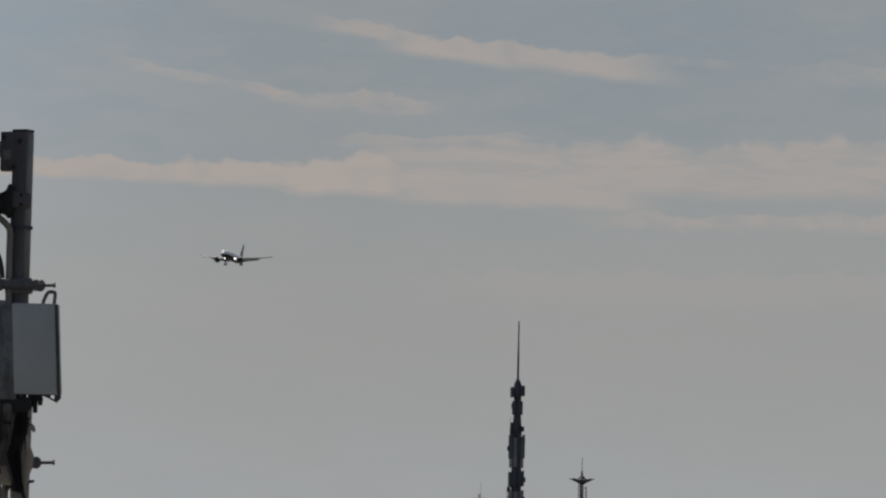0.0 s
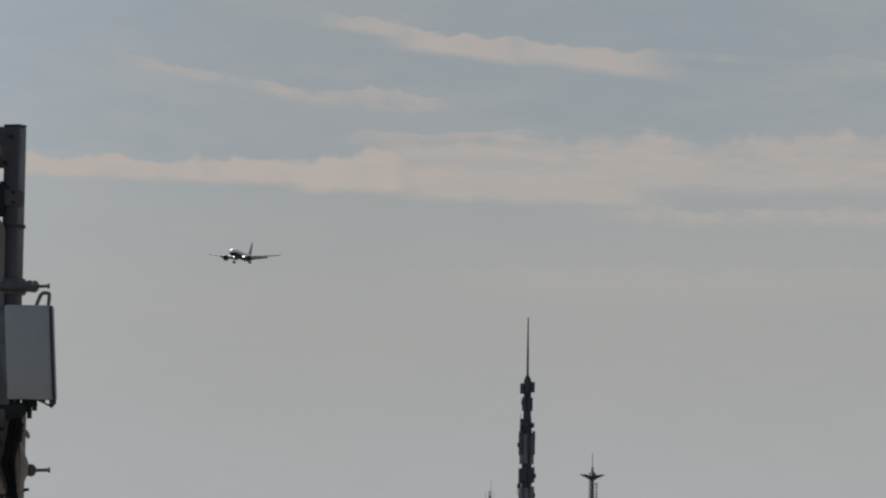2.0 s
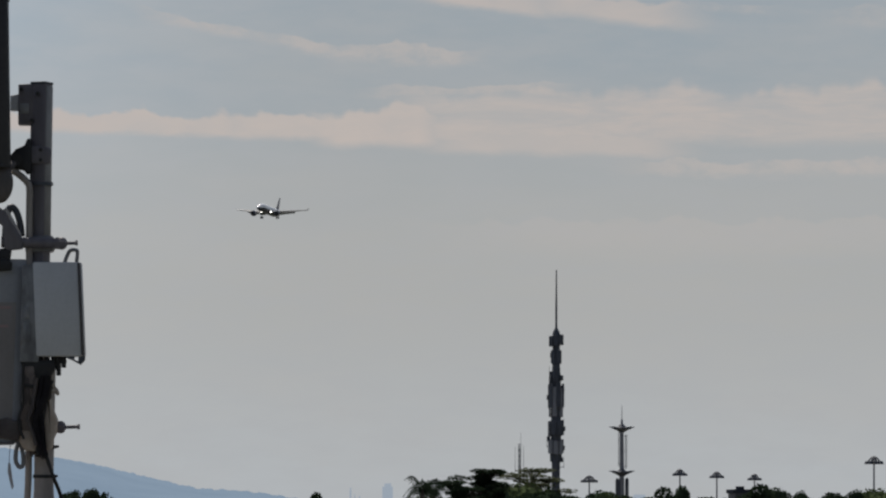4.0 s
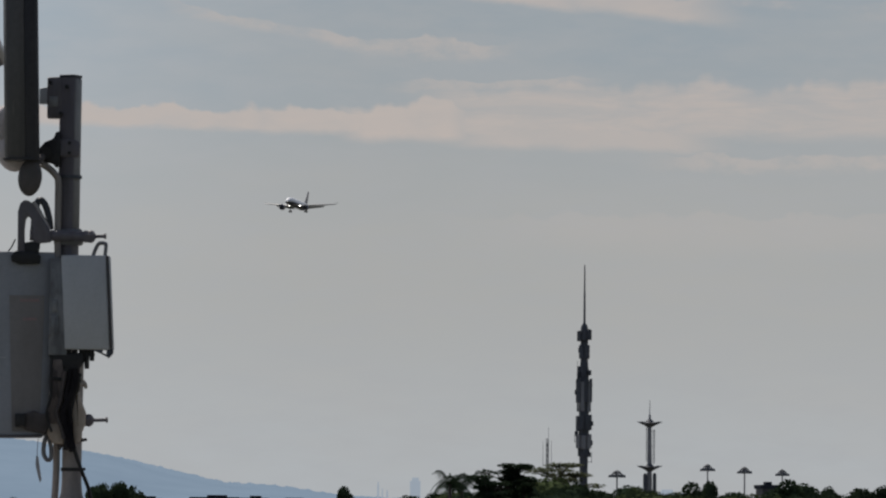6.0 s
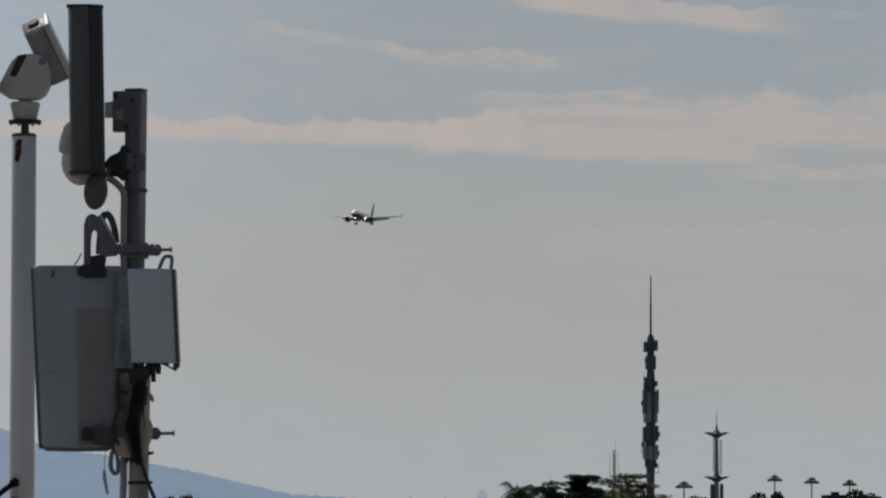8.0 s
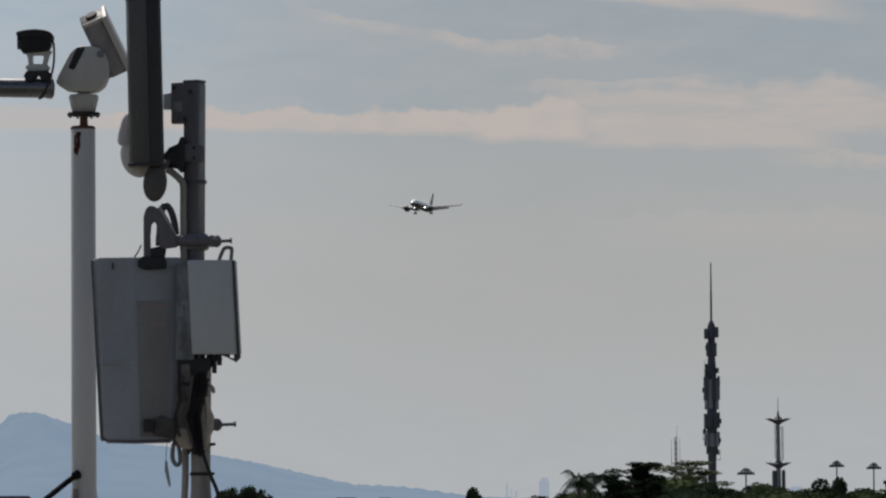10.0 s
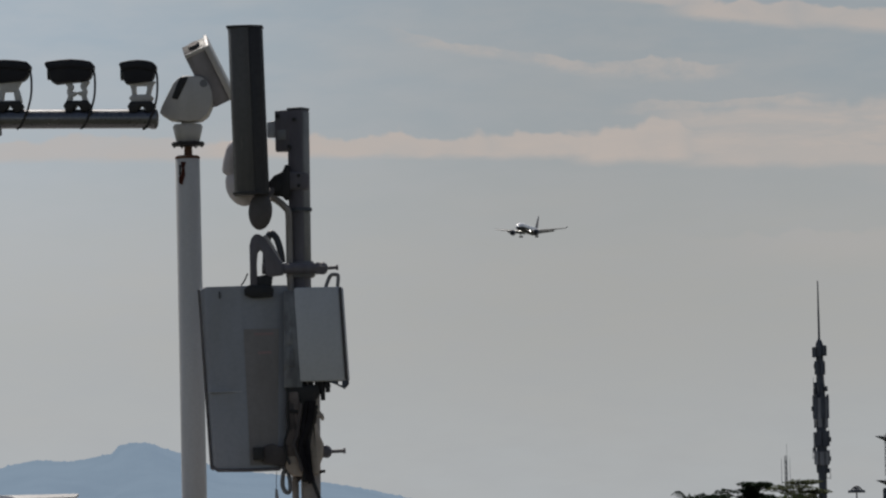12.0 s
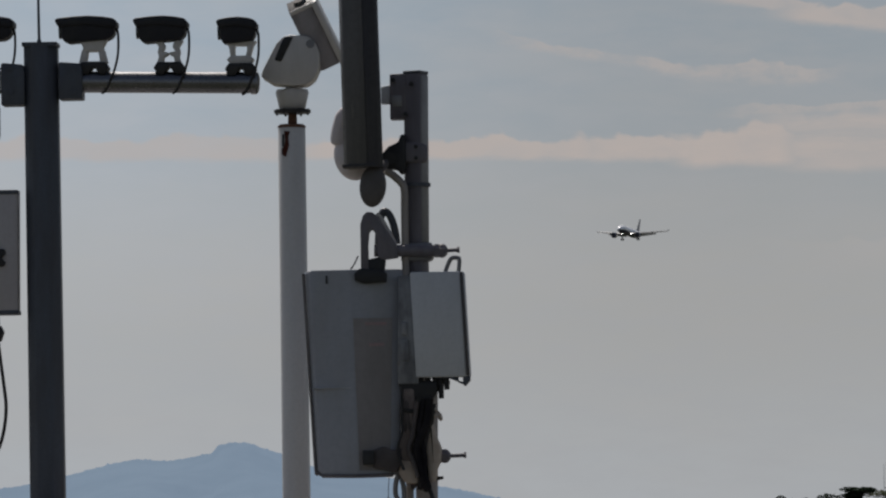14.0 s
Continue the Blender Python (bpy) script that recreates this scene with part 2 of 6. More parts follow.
# shade of the tall antenna's right side as colour, also the end caps
side_shade_and_cap = material("blue_black_side_shade_and_cap", (0.036, 0.036, 0.041), 0.6, 0.0, (0.052, 0.050, 0.050), 3.0, 0.8, 55, 0.1, (0.06, 0.055, 0.05), 0.64, (5, 5, 0.6), shine=0.15)
housing_grey = material("weathered_housing_paint", (0.235, 0.225, 0.238), 0.55, 0.0, (0.17, 0.16, 0.17), 5.0, 0.8, 60, 0.1, (0.14, 0.11, 0.09), 0.66, (3, 3, 1), shine=0.3)
green_brown = material("dark_green_brown_cover", (0.045, 0.043, 0.036), 0.8, 0.0, (0.028, 0.026, 0.024), 12.0, 0.9, 60, 0.2, shine=0.1)
rust_red = material("red_brown_rust", (0.070, 0.022, 0.016), 0.85, 0.0, (0.045, 0.018, 0.014), 30.0, 0.9, 150, 0.4, shine=0.1)
cream = material("dusty_cream_sleeve", (0.40, 0.345, 0.29), 0.7, 0.0, (0.24, 0.19, 0.15), 9.0, 0.9, 60, 0.2, (0.10, 0.06, 0.045), 0.62)
drum_dark = material("dark_red_brown_iron", (0.022, 0.013, 0.013), 0.85, 0.0, (0.018, 0.012, 0.012), 12.0, 0.9, 80, 0.3, shine=0.1)
galvanised = material("galvanised_steel", (0.165, 0.165, 0.170), 0.45, 0.3, (0.11, 0.108, 0.112), 6.0, 0.8, 90, 0.12, (0.12, 0.09, 0.07), 0.70)
dark_steel = material("dark_painted_steel", (0.055, 0.064, 0.082), 0.5, 0.1, (0.042, 0.043, 0.050), 4.0, 0.8, 80, 0.12, (0.08, 0.075, 0.07), 0.69, (3, 3, 0.6), 0.0, 0.35)
black = material("black_plastic", (0.022, 0.022, 0.024), 0.5, 0.0, (0.035, 0.034, 0.033), 8.0, 0.5, 90, 0.08, shine=0.2)
hood_black = material("black_hood_enamel", (0.014, 0.014, 0.019), 0.55, 0.0, (0.03, 0.03, 0.03), 9.0, 0.6, 90, 0.08, shine=0.2)
rusty = material("rusty_iron", (0.12, 0.065, 0.04), 0.85, 0.1, RUST, 14.0, 0.9, 120, 0.4)
dusty = material("dusty_brown_sleeve", (0.15, 0.122, 0.108), 0.8, 0.0, (0.085, 0.068, 0.06), 10.0, 0.8, 60, 0.2)
glass = material("dark_lens_glass", (0.02, 0.025, 0.03), 0.08, 0.0, None, 3, 0.1, 20, 0.0)
coping_paint = material("pinkish_white_coping", (0.66, 0.58, 0.54), 0.7, 0.0, (0.5, 0.43, 0.40), 2.0, 0.8, 30, 0.3, (0.26, 0.22, 0.2), 0.68)
plaster = material("mauve_grey_plaster", (0.18, 0.150, 0.162), 0.9, 0.0, (0.13, 0.108, 0.118), 1.2, 0.8, 25, 0.4, (0.15, 0.13, 0.13), 0.7, (2, 2, 0.5))
roof_felt = material("grey_roof_screed", (0.28, 0.27, 0.26), 0.9, 0.0, (0.2, 0.19, 0.18), 0.8, 0.8, 30, 0.4)
red_paint = material("dull_red_pipe_paint", (0.024, 0.009, 0.012), 0.85, 0.0, (0.012, 0.008, 0.010), 5.0, 0.8, 60, 0.2, shine=0.1)
cable_black = material("black_cable_sheath", (0.02, 0.02, 0.021), 0.55, 0.0, (0.035, 0.033, 0.032), 20, 0.6, 80, 0.1, shine=0.2)
cabinet_grey = material("grey_cabinet_enamel", (0.165, 0.16, 0.165), 0.5, 0.0, (0.12, 0.115, 0.117), 2.0, 0.7, 50, 0.08, (0.17, 0.15, 0.13), 0.71, (3, 3, 0.8))
faded_sheet = material("faded_sheet", (0.190, 0.176, 0.172), 0.55, 0.0, (0.135, 0.120, 0.112), 2.6, 0.8, 50, 0.1, (0.18, 0.16, 0.15), 0.64, (3, 3, 1))
# darker copy of the cabinet grey, shade of its left side as colour
cabinet_side_shade = material("mauve_grey_cabinet_side_shade", (0.125, 0.112, 0.122), 0.6, 0.0, (0.09, 0.08, 0.088), 3.0, 0.8, 50, 0.08, (0.08, 0.06, 0.055), 0.66, (3, 3, 0.8), shine=0.2)
grimy = material("grimy_tilt_arm", (0.075, 0.062, 0.058), 0.8, 0.0, (0.035, 0.03, 0.03), 9.0, 0.8, 60, 0.2)
dirty_white = material("dirty_white_paint", (0.27, 0.245, 0.228), 0.6, 0.0, (0.18, 0.158, 0.142), 3.0, 0.8, 60, 0.15, (0.14, 0.09, 0.06), 0.66, (4, 4, 0.8))
faded_red = material("faded_red_print", (0.25, 0.165, 0.165), 0.6, 0.0, (0.20, 0.155, 0.152), 30.0, 0.9, 90, 0.05)
box_grey = material("warm_grey_case", (0.345, 0.325, 0.325), 0.55, 0.0, (0.27, 0.25, 0.25), 2.5, 0.7, 50, 0.06, (0.2, 0.16, 0.15), 0.68, (3, 3, 1), shine=0.3)
# brown-grey that stands for shade on the wide antenna's rounded edges
edge_shade = material("brown_grey_edge_shade", (0.125, 0.116, 0.118), 0.6, 0.0, (0.08, 0.074, 0.074), 4.0, 0.8, 60, 0.1, shine=0.2)
trim_grey = material("dark_grey_trim", (0.070, 0.066, 0.068), 0.6, shine=0.2)
radio_grey = material("light_grey_enamel", (0.40, 0.41, 0.43), 0.5, 0.0, (0.34, 0.345, 0.355), 2.0, 0.6, 50, 0.06, (0.22, 0.2, 0.18), 0.68, (3, 3, 1))
bitumen = material("black_bitumen", (0.010, 0.009, 0.011), 0.9, 0.0, (0.03, 0.028, 0.028), 6.0, 0.6, 40, 0.3, shine=0.05)
arm_steel = material("bright_galvanised_arm", (0.105, 0.108, 0.118), 0.30, 0.75, (0.065, 0.067, 0.075), 7.0, 0.8, 30, 0.015, (0.12, 0.1, 0.09), 0.7, coat=0.9)
seam_grey = material("grey_seam", (0.36, 0.37, 0.38), 0.5)
strip_plastic = material("torn_grey_plastic", (0.30, 0.30, 0.31), 0.6)
leaf = material("dark_green_leaves", (0.034, 0.049, 0.030), 0.6, 0.0, (0.022, 0.034, 0.021), 0.25, 0.9, 3.0, 0.2, (0.062, 0.078, 0.036), 0.62, (1, 1, 1), 0.5, 0.0, through=0.15)
leaf_olive = material("olive_green_leaves", (0.075, 0.095, 0.045), 0.6, 0.0, (0.045, 0.062, 0.03), 0.25, 0.9, 3.0, 0.2, (0.10, 0.11, 0.055), 0.6, (1, 1, 1), 0.4, 0.0, through=0.15)
# olive leaves lightened in colour for haze and sunlight
leaf_hazed = material("haze_paled_olive_leaves", (0.125, 0.135, 0.088), 0.6, 0.0, (0.085, 0.095, 0.06), 0.25, 0.9, 3.0, 0.2, (0.15, 0.15, 0.10), 0.6, (1, 1, 1), 0.4, 0.0, through=0.3)
bark = material("grey_brown_bark", (0.10, 0.08, 0.065), 0.9, 0.0, (0.06, 0.05, 0.042), 2.0, 0.8, 12, 0.5)
tower_steel = material("weathered_tower_steel", (0.060, 0.066, 0.085), 0.7, 0.0, (0.042, 0.046, 0.058), 0.6, 0.8, 4, 0.2)
tower_white = material("faded_tower_paint", (0.20, 0.20, 0.22), 0.6, 0.0, (0.14, 0.14, 0.16), 0.6, 0.8, 4, 0.2)
soil = material("scrubby_ground", (0.10, 0.105, 0.07), 0.95, 0.0, (0.14, 0.125, 0.09), 0.012, 0.9, 0.3, 0.5, (0.06, 0.075, 0.035), 0.55)
wall_blue = material("blue_grey_render", (0.065, 0.068, 0.082), 0.9, 0.0, (0.05, 0.048, 0.058), 0.05, 0.8, 0.6, 0.2, None, 0.6, (1, 1, 1), 0.5)
wall_pale = material("pale_render", (0.13, 0.118, 0.125), 0.9, 0.0, (0.09, 0.08, 0.086), 0.05, 0.8, 0.6, 0.2, None, 0.6, (1, 1, 1), 0.3)
wall_white = material("white_render", (0.62, 0.61, 0.59), 0.9, 0.0, (0.5, 0.49, 0.47), 0.05, 0.8, 0.6, 0.2)
wall_red = material("dull_red_brick_wall", (0.13, 0.055, 0.05), 0.9, 0.0, (0.09, 0.045, 0.042), 0.05, 0.8, 0.6, 0.2)
roof_dark = material("dark_sheet_roof", (0.032, 0.036, 0.048), 0.95, 0.0, (0.024, 0.027, 0.035), 0.05, 0.8, 0.8, 0.2, shine=0.0)
pane_dark = material("dark_window_pane", (0.07, 0.08, 0.10), 0.4, shine=0.2)
plane_white = material("white_aircraft_paint", (0.72, 0.73, 0.75), 0.3, 0.0, (0.66, 0.67, 0.69), 0.3, 0.5, 4, 0.02)
plane_blue = material("dark_blue_aircraft_skin", (0.030, 0.036, 0.062), 0.35, 0.0, (0.03, 0.035, 0.07), 0.3, 0.5, 4, 0.02)
plane_fin = material("grey_fin_paint", (0.22, 0.2, 0.215), 0.4, 0.0, (0.18, 0.165, 0.175), 0.3, 0.5, 4, 0.02)
plane_grey = material("grey_wing_paint", (0.075, 0.08, 0.095), 0.5, 0.0, (0.06, 0.064, 0.076), 0.3, 0.5, 4, 0.02)
tyre = material("tyre_rubber", (0.02, 0.02, 0.02), 0.8)
lamp_light = glowing("landing_light", (1.0, 0.97, 0.9), 9.0)
# far land glows by itself: haze is put into the emission colour
hill_haze_glow = distance("blue_mountain_haze_glow", (0.196, 0.256, 0.338), (0.180, 0.238, 0.318), 0.018)
city_haze_glow = distance("pale_far_city_haze_glow", (0.30, 0.345, 0.40), (0.34, 0.38, 0.43), 0.05)

# ---------------------------------------------------------------- shapes


def thing(name, base, label, category, group="", kind=""):
    ob = new(name)
    ob.empty_display_size = 0.2
    ob.location = base
    return tagged(ob, label, category, group, kind)


def where(ob):
    m = Vector(ob.location)
    while ob.parent:
        ob = ob.parent
        m = m + Vector(ob.location)
    return m


def part(name, bm, mat, parent=None, label="", smooth=40):
    """Links a bmesh, built in world places, as one mesh under its thing."""
    me = bpy.data.meshes.new(name)
    base = where(parent) if parent else Vector((0, 0, 0))
    bmesh.ops.translate(bm, verts=bm.verts, vec=-base)
    if smooth:
        for f in bm.faces:
            f.smooth = True
        limit = radians(smooth)
        for e in bm.edges:
            if len(e.link_faces) == 2 and e.calc_face_angle(0) > limit:
                e.smooth = False
    bm.to_mesh(me)
    bm.free()
    me.materials.append(mat)
    ob = new(name, me)
    if parent:
        ob.parent = parent
    return tagged(ob, label)


def round_off(bm, geom, size, segments=2):
    edges = list({e for f in geom for e in f.edges if e.is_manifold and e.calc_face_angle(0) > 0.5})
    if edges and size > 0:
        bmesh.ops.bevel(bm, geom=edges, offset=size, segments=segments, affect="EDGES", profile=0.5)


def block(bm, low, high, bevel=0.0, segments=2):
    (x0, y0, z0), (x1, y1, z1) = low, high
    c = [bm.verts.new(p) for p in ((x0, y0, z0), (x1, y0, z0), (x1, y1, z0), (x0, y1, z0),
                                   (x0, y0, z1), (x1, y0, z1), (x1, y1, z1), (x0, y1, z1))]
    faces = [bm.faces.new([c[i] for i in q]) for q in ((3, 2, 1, 0), (4, 5, 6, 7), (0, 1, 5, 4), (1, 2, 6, 5), (2, 3, 7, 6), (3, 0, 4, 7))]
    round_off(bm, faces, bevel, segments)
    return bm


def loft(bm, rings, bevel=0.0, closed=True):
    """Rings of equal length, lowest first, counterclockwise seen from the last."""
    vs = [[bm.verts.new(p) for p in ring] for ring in rings]
    n, faces = len(vs[0]), []
    for a, b in zip(vs, vs[1:]):
        for i in range(n):
            j = (i + 1) % n
            faces.append(bm.faces.new((a[i], a[j], b[j], b[i])))
    if closed:
        faces.append(bm.faces.new(list(reversed(vs[0]))))
        faces.append(bm.faces.new(vs[-1]))
    bmesh.ops.recalc_face_normals(bm, faces=faces)
    round_off(bm, faces, bevel)
    return bm


def rod(bm, a, b, r, r2=None, n=16):
    a, b = Vector(a), Vector(b)
    r2 = r if r2 is None else r2
    way = (b - a).normalized()
    side = way.orthogonal().normalized()
    up = way.cross(side)
    rings = [[p + (side * math.cos(2 * math.pi * k / n) + up * math.sin(2 * math.pi * k / n)) * q for k in range(n)]
             for p, q in ((a, r), (b, r2))]
    return loft(bm, rings)


def lathe(bm, base, profile, n=20, axis=Vector((0, 0, 1))):
    """profile: (distance along the axis, radius) pairs."""
    axis = axis.normalized()
    side = axis.orthogonal().normalized()
    up = axis.cross(side)
    rings = [[Vector(base) + axis * h + (side * math.cos(2 * math.pi * k / n) + up * math.sin(2 * math.pi * k / n)) * max(r, 1e-4) for k in range(n)]
             for h, r in profile]
    return loft(bm, rings)


def pipe(bm, points, r, n=8, smooth=6):
    """A round tube through points, rounded between them."""
    p = [Vector(q) for q in points]
    path = []
    ext = [p[0] * 2 - p[1]] + p + [p[-1] * 2 - p[-2]]
    for k in range(1, len(ext) - 2):
        a, b, c, d = ext[k - 1:k + 3]
        for s in range(smooth):
            t = s / smooth
            path.append(0.5 * ((2 * b) + (c - a) * t + (2 * a - 5 * b + 4 * c - d) * t * t + (3 * b - a - 3 * c + d) * t ** 3))
    path.append(p[-1])
    rings, side = [], None
    for k, q in enumerate(path):
        way = (path[min(k + 1, len(path) - 1)] - path[max(k - 1, 0)]).normalized()
        side = way.orthogonal().normalized() if side is None else (side - way * side.dot(way)).normalized()
        up = way.cross(side)
        rings.append([q + (side * math.cos(2 * math.pi * i / n) + up * math.sin(2 * math.pi * i / n)) * r for i in range(n)])
    return loft(bm, rings)


def ball(bm, centre, radii, turn=None, u=14, v=9):
    m = Matrix.Translation(centre) @ (turn or Matrix.Identity(4)) @ Matrix.Diagonal((*radii, 1))
    bmesh.ops.create_uvsphere(bm, u_segments=u, v_segments=v, radius=1.0, matrix=m)
    return bm


def slab(bm, outline, d, depth, bevel=0.0):
    """A plate whose outline (u, v) stands across the view at d metres, depth metres thick behind it."""
    front = [at(u, v, d) for u, v in outline]
    rings = [front, [p + Vector((0, depth, 0)) for p in front]]
    return loft(bm, rings, bevel)


def B():
    return bmesh.new()


# ---------------------------------------------------------------- ground and far land
bm = B()
side = 4800
rows_y = [-600, -100, 0, 60, 200, 500, 1000, 2000, 3500, 4900]
cols_x = [-side, -2000, -800, -300, -100, 0, 100, 300, 800, 2000, side]
grid = [[bm.verts.new((x, y, 0)) for x in cols_x] for y in rows_y]
for r0, r1 in zip(grid, grid[1:]):
    for k in range(len(cols_x) - 1):
        bm.faces.new((r0[k], r0[k + 1], r1[k + 1], r1[k]))
tagged(part("ground", bm, soil, None), "scrubby flat ground reaching to the horizon", "ground", kind="structure")

# skyline of the mountain: (u, v) of the crest
CREST = [(-2600, 40), (-1900, 70), (-1500, 78), (-1250, 90), (-1152, 100), (-1082, 113), (-979, 138), (-939, 146), (-912, 145), (-880, 142),
         (-840, 148), (-804, 154), (-795, 163), (-787, 169), (-759, 171.5), (-734, 170), (-718, 162), (-690, 154), (-617, 127), (-560, 117), (-500, 108), (-417, 92),
         (-340, 78), (-267, 62), (-210, 48), (-168, 40), (-110, 38), (-60, 33), (-18, 26), (40, 20), (120, 15), (300, 10), (700, 6), (1200, 4), (2200, 4)]


def crest(u):
    for (u0, v0), (u1, v1) in zip(CREST, CREST[1:]):
        if u0 <= u <= u1:
            k = (u - u0) / (u1 - u0)
            return v0 + (v1 - v0) * k
    return 4.0


bm = B()
FAR, lines = 4600.0, []
for row in range(9):
    k = row / 8.0                       # 0 at the foot, 1 on the crest
    line = []
    for i in range(1201):
        u = -2400 + 4 * i
        rough = noise.fractal(Vector((u * 0.012, row * 0.4, 3.0)), 1.0, 2.0, 5) * 3.0
        rough += noise.fractal(Vector((u * 0.07, row * 0.9, 7.0)), 0.8, 2.0, 4) * 3.6
        bushes = 3.6 * max(0.0, noise.noise(Vector((u * 0.13, 0, 2.0)))) + 2.8 * max(0.0, noise.noise(Vector((u * 0.31, 5.0, 2.0))))
        top = FAR * crest(u) / UNIT + EYE + (rough * 0.4 + (bushes if row == 8 else 0.0)) * FAR / UNIT
        d = FAR - 500 * (1 - k) + 90 * noise.noise(Vector((u * 0.006, k * 3, 0)))
        p = at(u, 0, d)
        p.z = top * (k ** 0.8) if row else -2.0
        line.append(bm.verts.new(p))
    lines.append(line)
for r0, r1 in zip(lines, lines[1:]):
    for k in range(1200):
        bm.faces.new((r0[k], r0[k + 1], r1[k + 1], r1[k]))
tagged(part("mountain_backdrop", bm, hill_haze_glow, None, smooth=180), "mountain ridge on the horizon, its blue haze painted as glow", "mountain", kind="structure")

# towers of the far city, their pale haze put into the glow
for u0, u1, v1 in ((146, 164, 52), (88, 91, 44), (96, 98, 33), (104, 107, 30), (585, 615, 34), (620, 640, 28)):
    d = 4050.0 if u0 != 585 else 3950.0
    b0 = at((u0 + u1) / 2, 0, d)
    home = thing("far_tower_block", (b0.x, d, 0), "high-rise block far beyond the trees, its pale haze painted as glow", "building", "far towers")
    bm = B()
    x0, x1, z = at(u0, 0, d).x, at(u1, 0, d).x, at(0, v1, d).z
    block(bm, (x0, d - 8, -1), (x1, d + 8, z * 0.93), 0.3, 1)
    block(bm, (x0 + (x1 - x0) * 0.2, d - 6, z * 0.925), (x1 - (x1 - x0) * 0.15, d + 6, z), 0.3, 1)
    part("wall", bm, city_haze_glow, home, smooth=0)

# ---------------------------------------------------------------- low houses at the edge of the field


def low_house(u0, u1, v_top, d, mat, pitched, n_win, label):
    x0, x1, z = at(u0, 0, d).x, at(u1, 0, d).x, at(0, v_top, d).z
    home = thing("low_building", ((x0 + x1) / 2, d, 0), label, "building", "low buildings")
    eave = z - (2.2 if pitched else 0.6)
    bm = B()
    block(bm, (x0, d, -0.5), (x1, d + 14, eave), 0.05, 1)
    part("wall", bm, wall_blue if mat is wall_white else mat, home, smooth=0)
    bm = B()
    if pitched:
        loft(bm, [[(x0 - 0.6, d - 0.8, eave), (x1 + 0.6, d - 0.8, eave), (x1 + 0.6, d + 14.8, eave), (x0 - 0.6, d + 14.8, eave)],
                  [(x0 + 1.5, d + 6.5, z), (x1 - 1.5, d + 6.5, z), (x1 - 1.5, d + 7.5, z), (x0 + 1.5, d + 7.5, z)]])
    else:
        block(bm, (x0 - 0.3, d - 0.3, eave), (x1 + 0.3, d + 14.3, z), 0.05, 1)
        w = x1 - x0
        block(bm, (x0 + w * 0.35, d + 4, z - 0.05), (x0 + w * 0.78, d + 9, z + 0.5), 0.05, 1)
    part("roof", bm, wall_white if mat is wall_white else roof_dark, home, "white flat roof" if mat is wall_white else "dark sheet roof", smooth=0)
    for k in range(n_win):
        cx = x0 + (x1 - x0) * (k + 0.5) / n_win
        half = (x1 - x0) / n_win * 0.28
        for zz in (eave - 2.6, eave - 5.9):
            bm = B()
            block(bm, (cx - half, d - 0.06, zz), (cx + half, d + 0.2, zz + 1.6), 0.02, 1)
            part("window", bm, pane_dark, home, "dark window pane", smooth=0)
    return home


LOW = [(-1300, -1180, 16, 1150, wall_blue, True, 6), (-1160, -1085, 10, 1250, wall_pale, False, 4), (-848, -749, 25.5, 1180, wall_blue, True, 7), (-760, -690, 6, 1100, wall_pale, True, 4),
       (-727, -628, 0, 1000, wall_red, False, 5), (-590, -520, 8, 1250, wall_pale, True, 4), (-470, -430, 2, 1200, wall_blue, True, 3),
       (-338, -296, 12, 1300, wall_blue, False, 3), (-303, -262, 5, 1150, wall_pale, True, 4), (-242, -160, 15, 1350, wall_blue, False, 6),
       (-154, -107, 14, 1280, wall_blue, False, 4), (-102, -26, 11, 1400, wall_blue, False, 6), (-60, 15, 6, 1250, wall_blue, False, 5),
       (-872, -843, -1, 900, wall_white, False, 2), (-112, -97, -8, 950, wall_white, False, 1), (-300, -286, -5, 940, wall_white, False, 1), (-1075, -1062, -4, 900, wall_white, False, 1),
       (590, 640, 26, 1300, wall_blue, True, 4), (770, 796, 44, 900, wall_blue, False, 2)]
for u0, u1, v, d, mat, pitched, n in LOW:
    low_house(u0, u1, v, d, mat, pitched, n,
              ("pale rendered" if mat is wall_pale else "small white-roofed" if mat is wall_white else "dull red brick" if mat is wall_red else "blue-grey rendered") + " low building " + ("with a pitched dark roof" if pitched else "with a flat roof"))

# ---------------------------------------------------------------- trees


def leaves(bm, centre, radii, count, size, rng, flat=0.0):
    """Many small leaf clumps in a lumpy volume."""
    c = Vector(centre)
    for _ in range(count):
        while True:
            p = Vector((rng.uniform(-1, 1), rng.uniform(-1, 1), rng.uniform(-1, 1)))
            if 0.15 < p.length < 1:
                break
        p = p.normalized() * p.length ** 0.45
        q = c + Vector((p.x * radii[0], p.y * radii[1], p.z * radii[2]))
        s = size * rng.uniform(0.5, 1.35)
        a = Vector((rng.gauss(0, 1), rng.gauss(0, 1), rng.gauss(0, 1 - flat))).normalized()
        b = a.orthogonal().normalized()
        b = (b * math.cos(rng.random() * 6.3) + a.cross(b) * math.sin(rng.random() * 6.3)).normalized()
        e = a.cross(b) if flat < 0.5 else (Vector((0, 0, 1)).cross(a)).normalized()
        v = [bm.verts.new(q + a * s), bm.verts.new(q + e * s * 0.45 + b * s * 0.12), bm.verts.new(q - a * s), bm.verts.new(q - e * s * 0.45 - b * s * 0.12)]
        bm.faces.new(v)


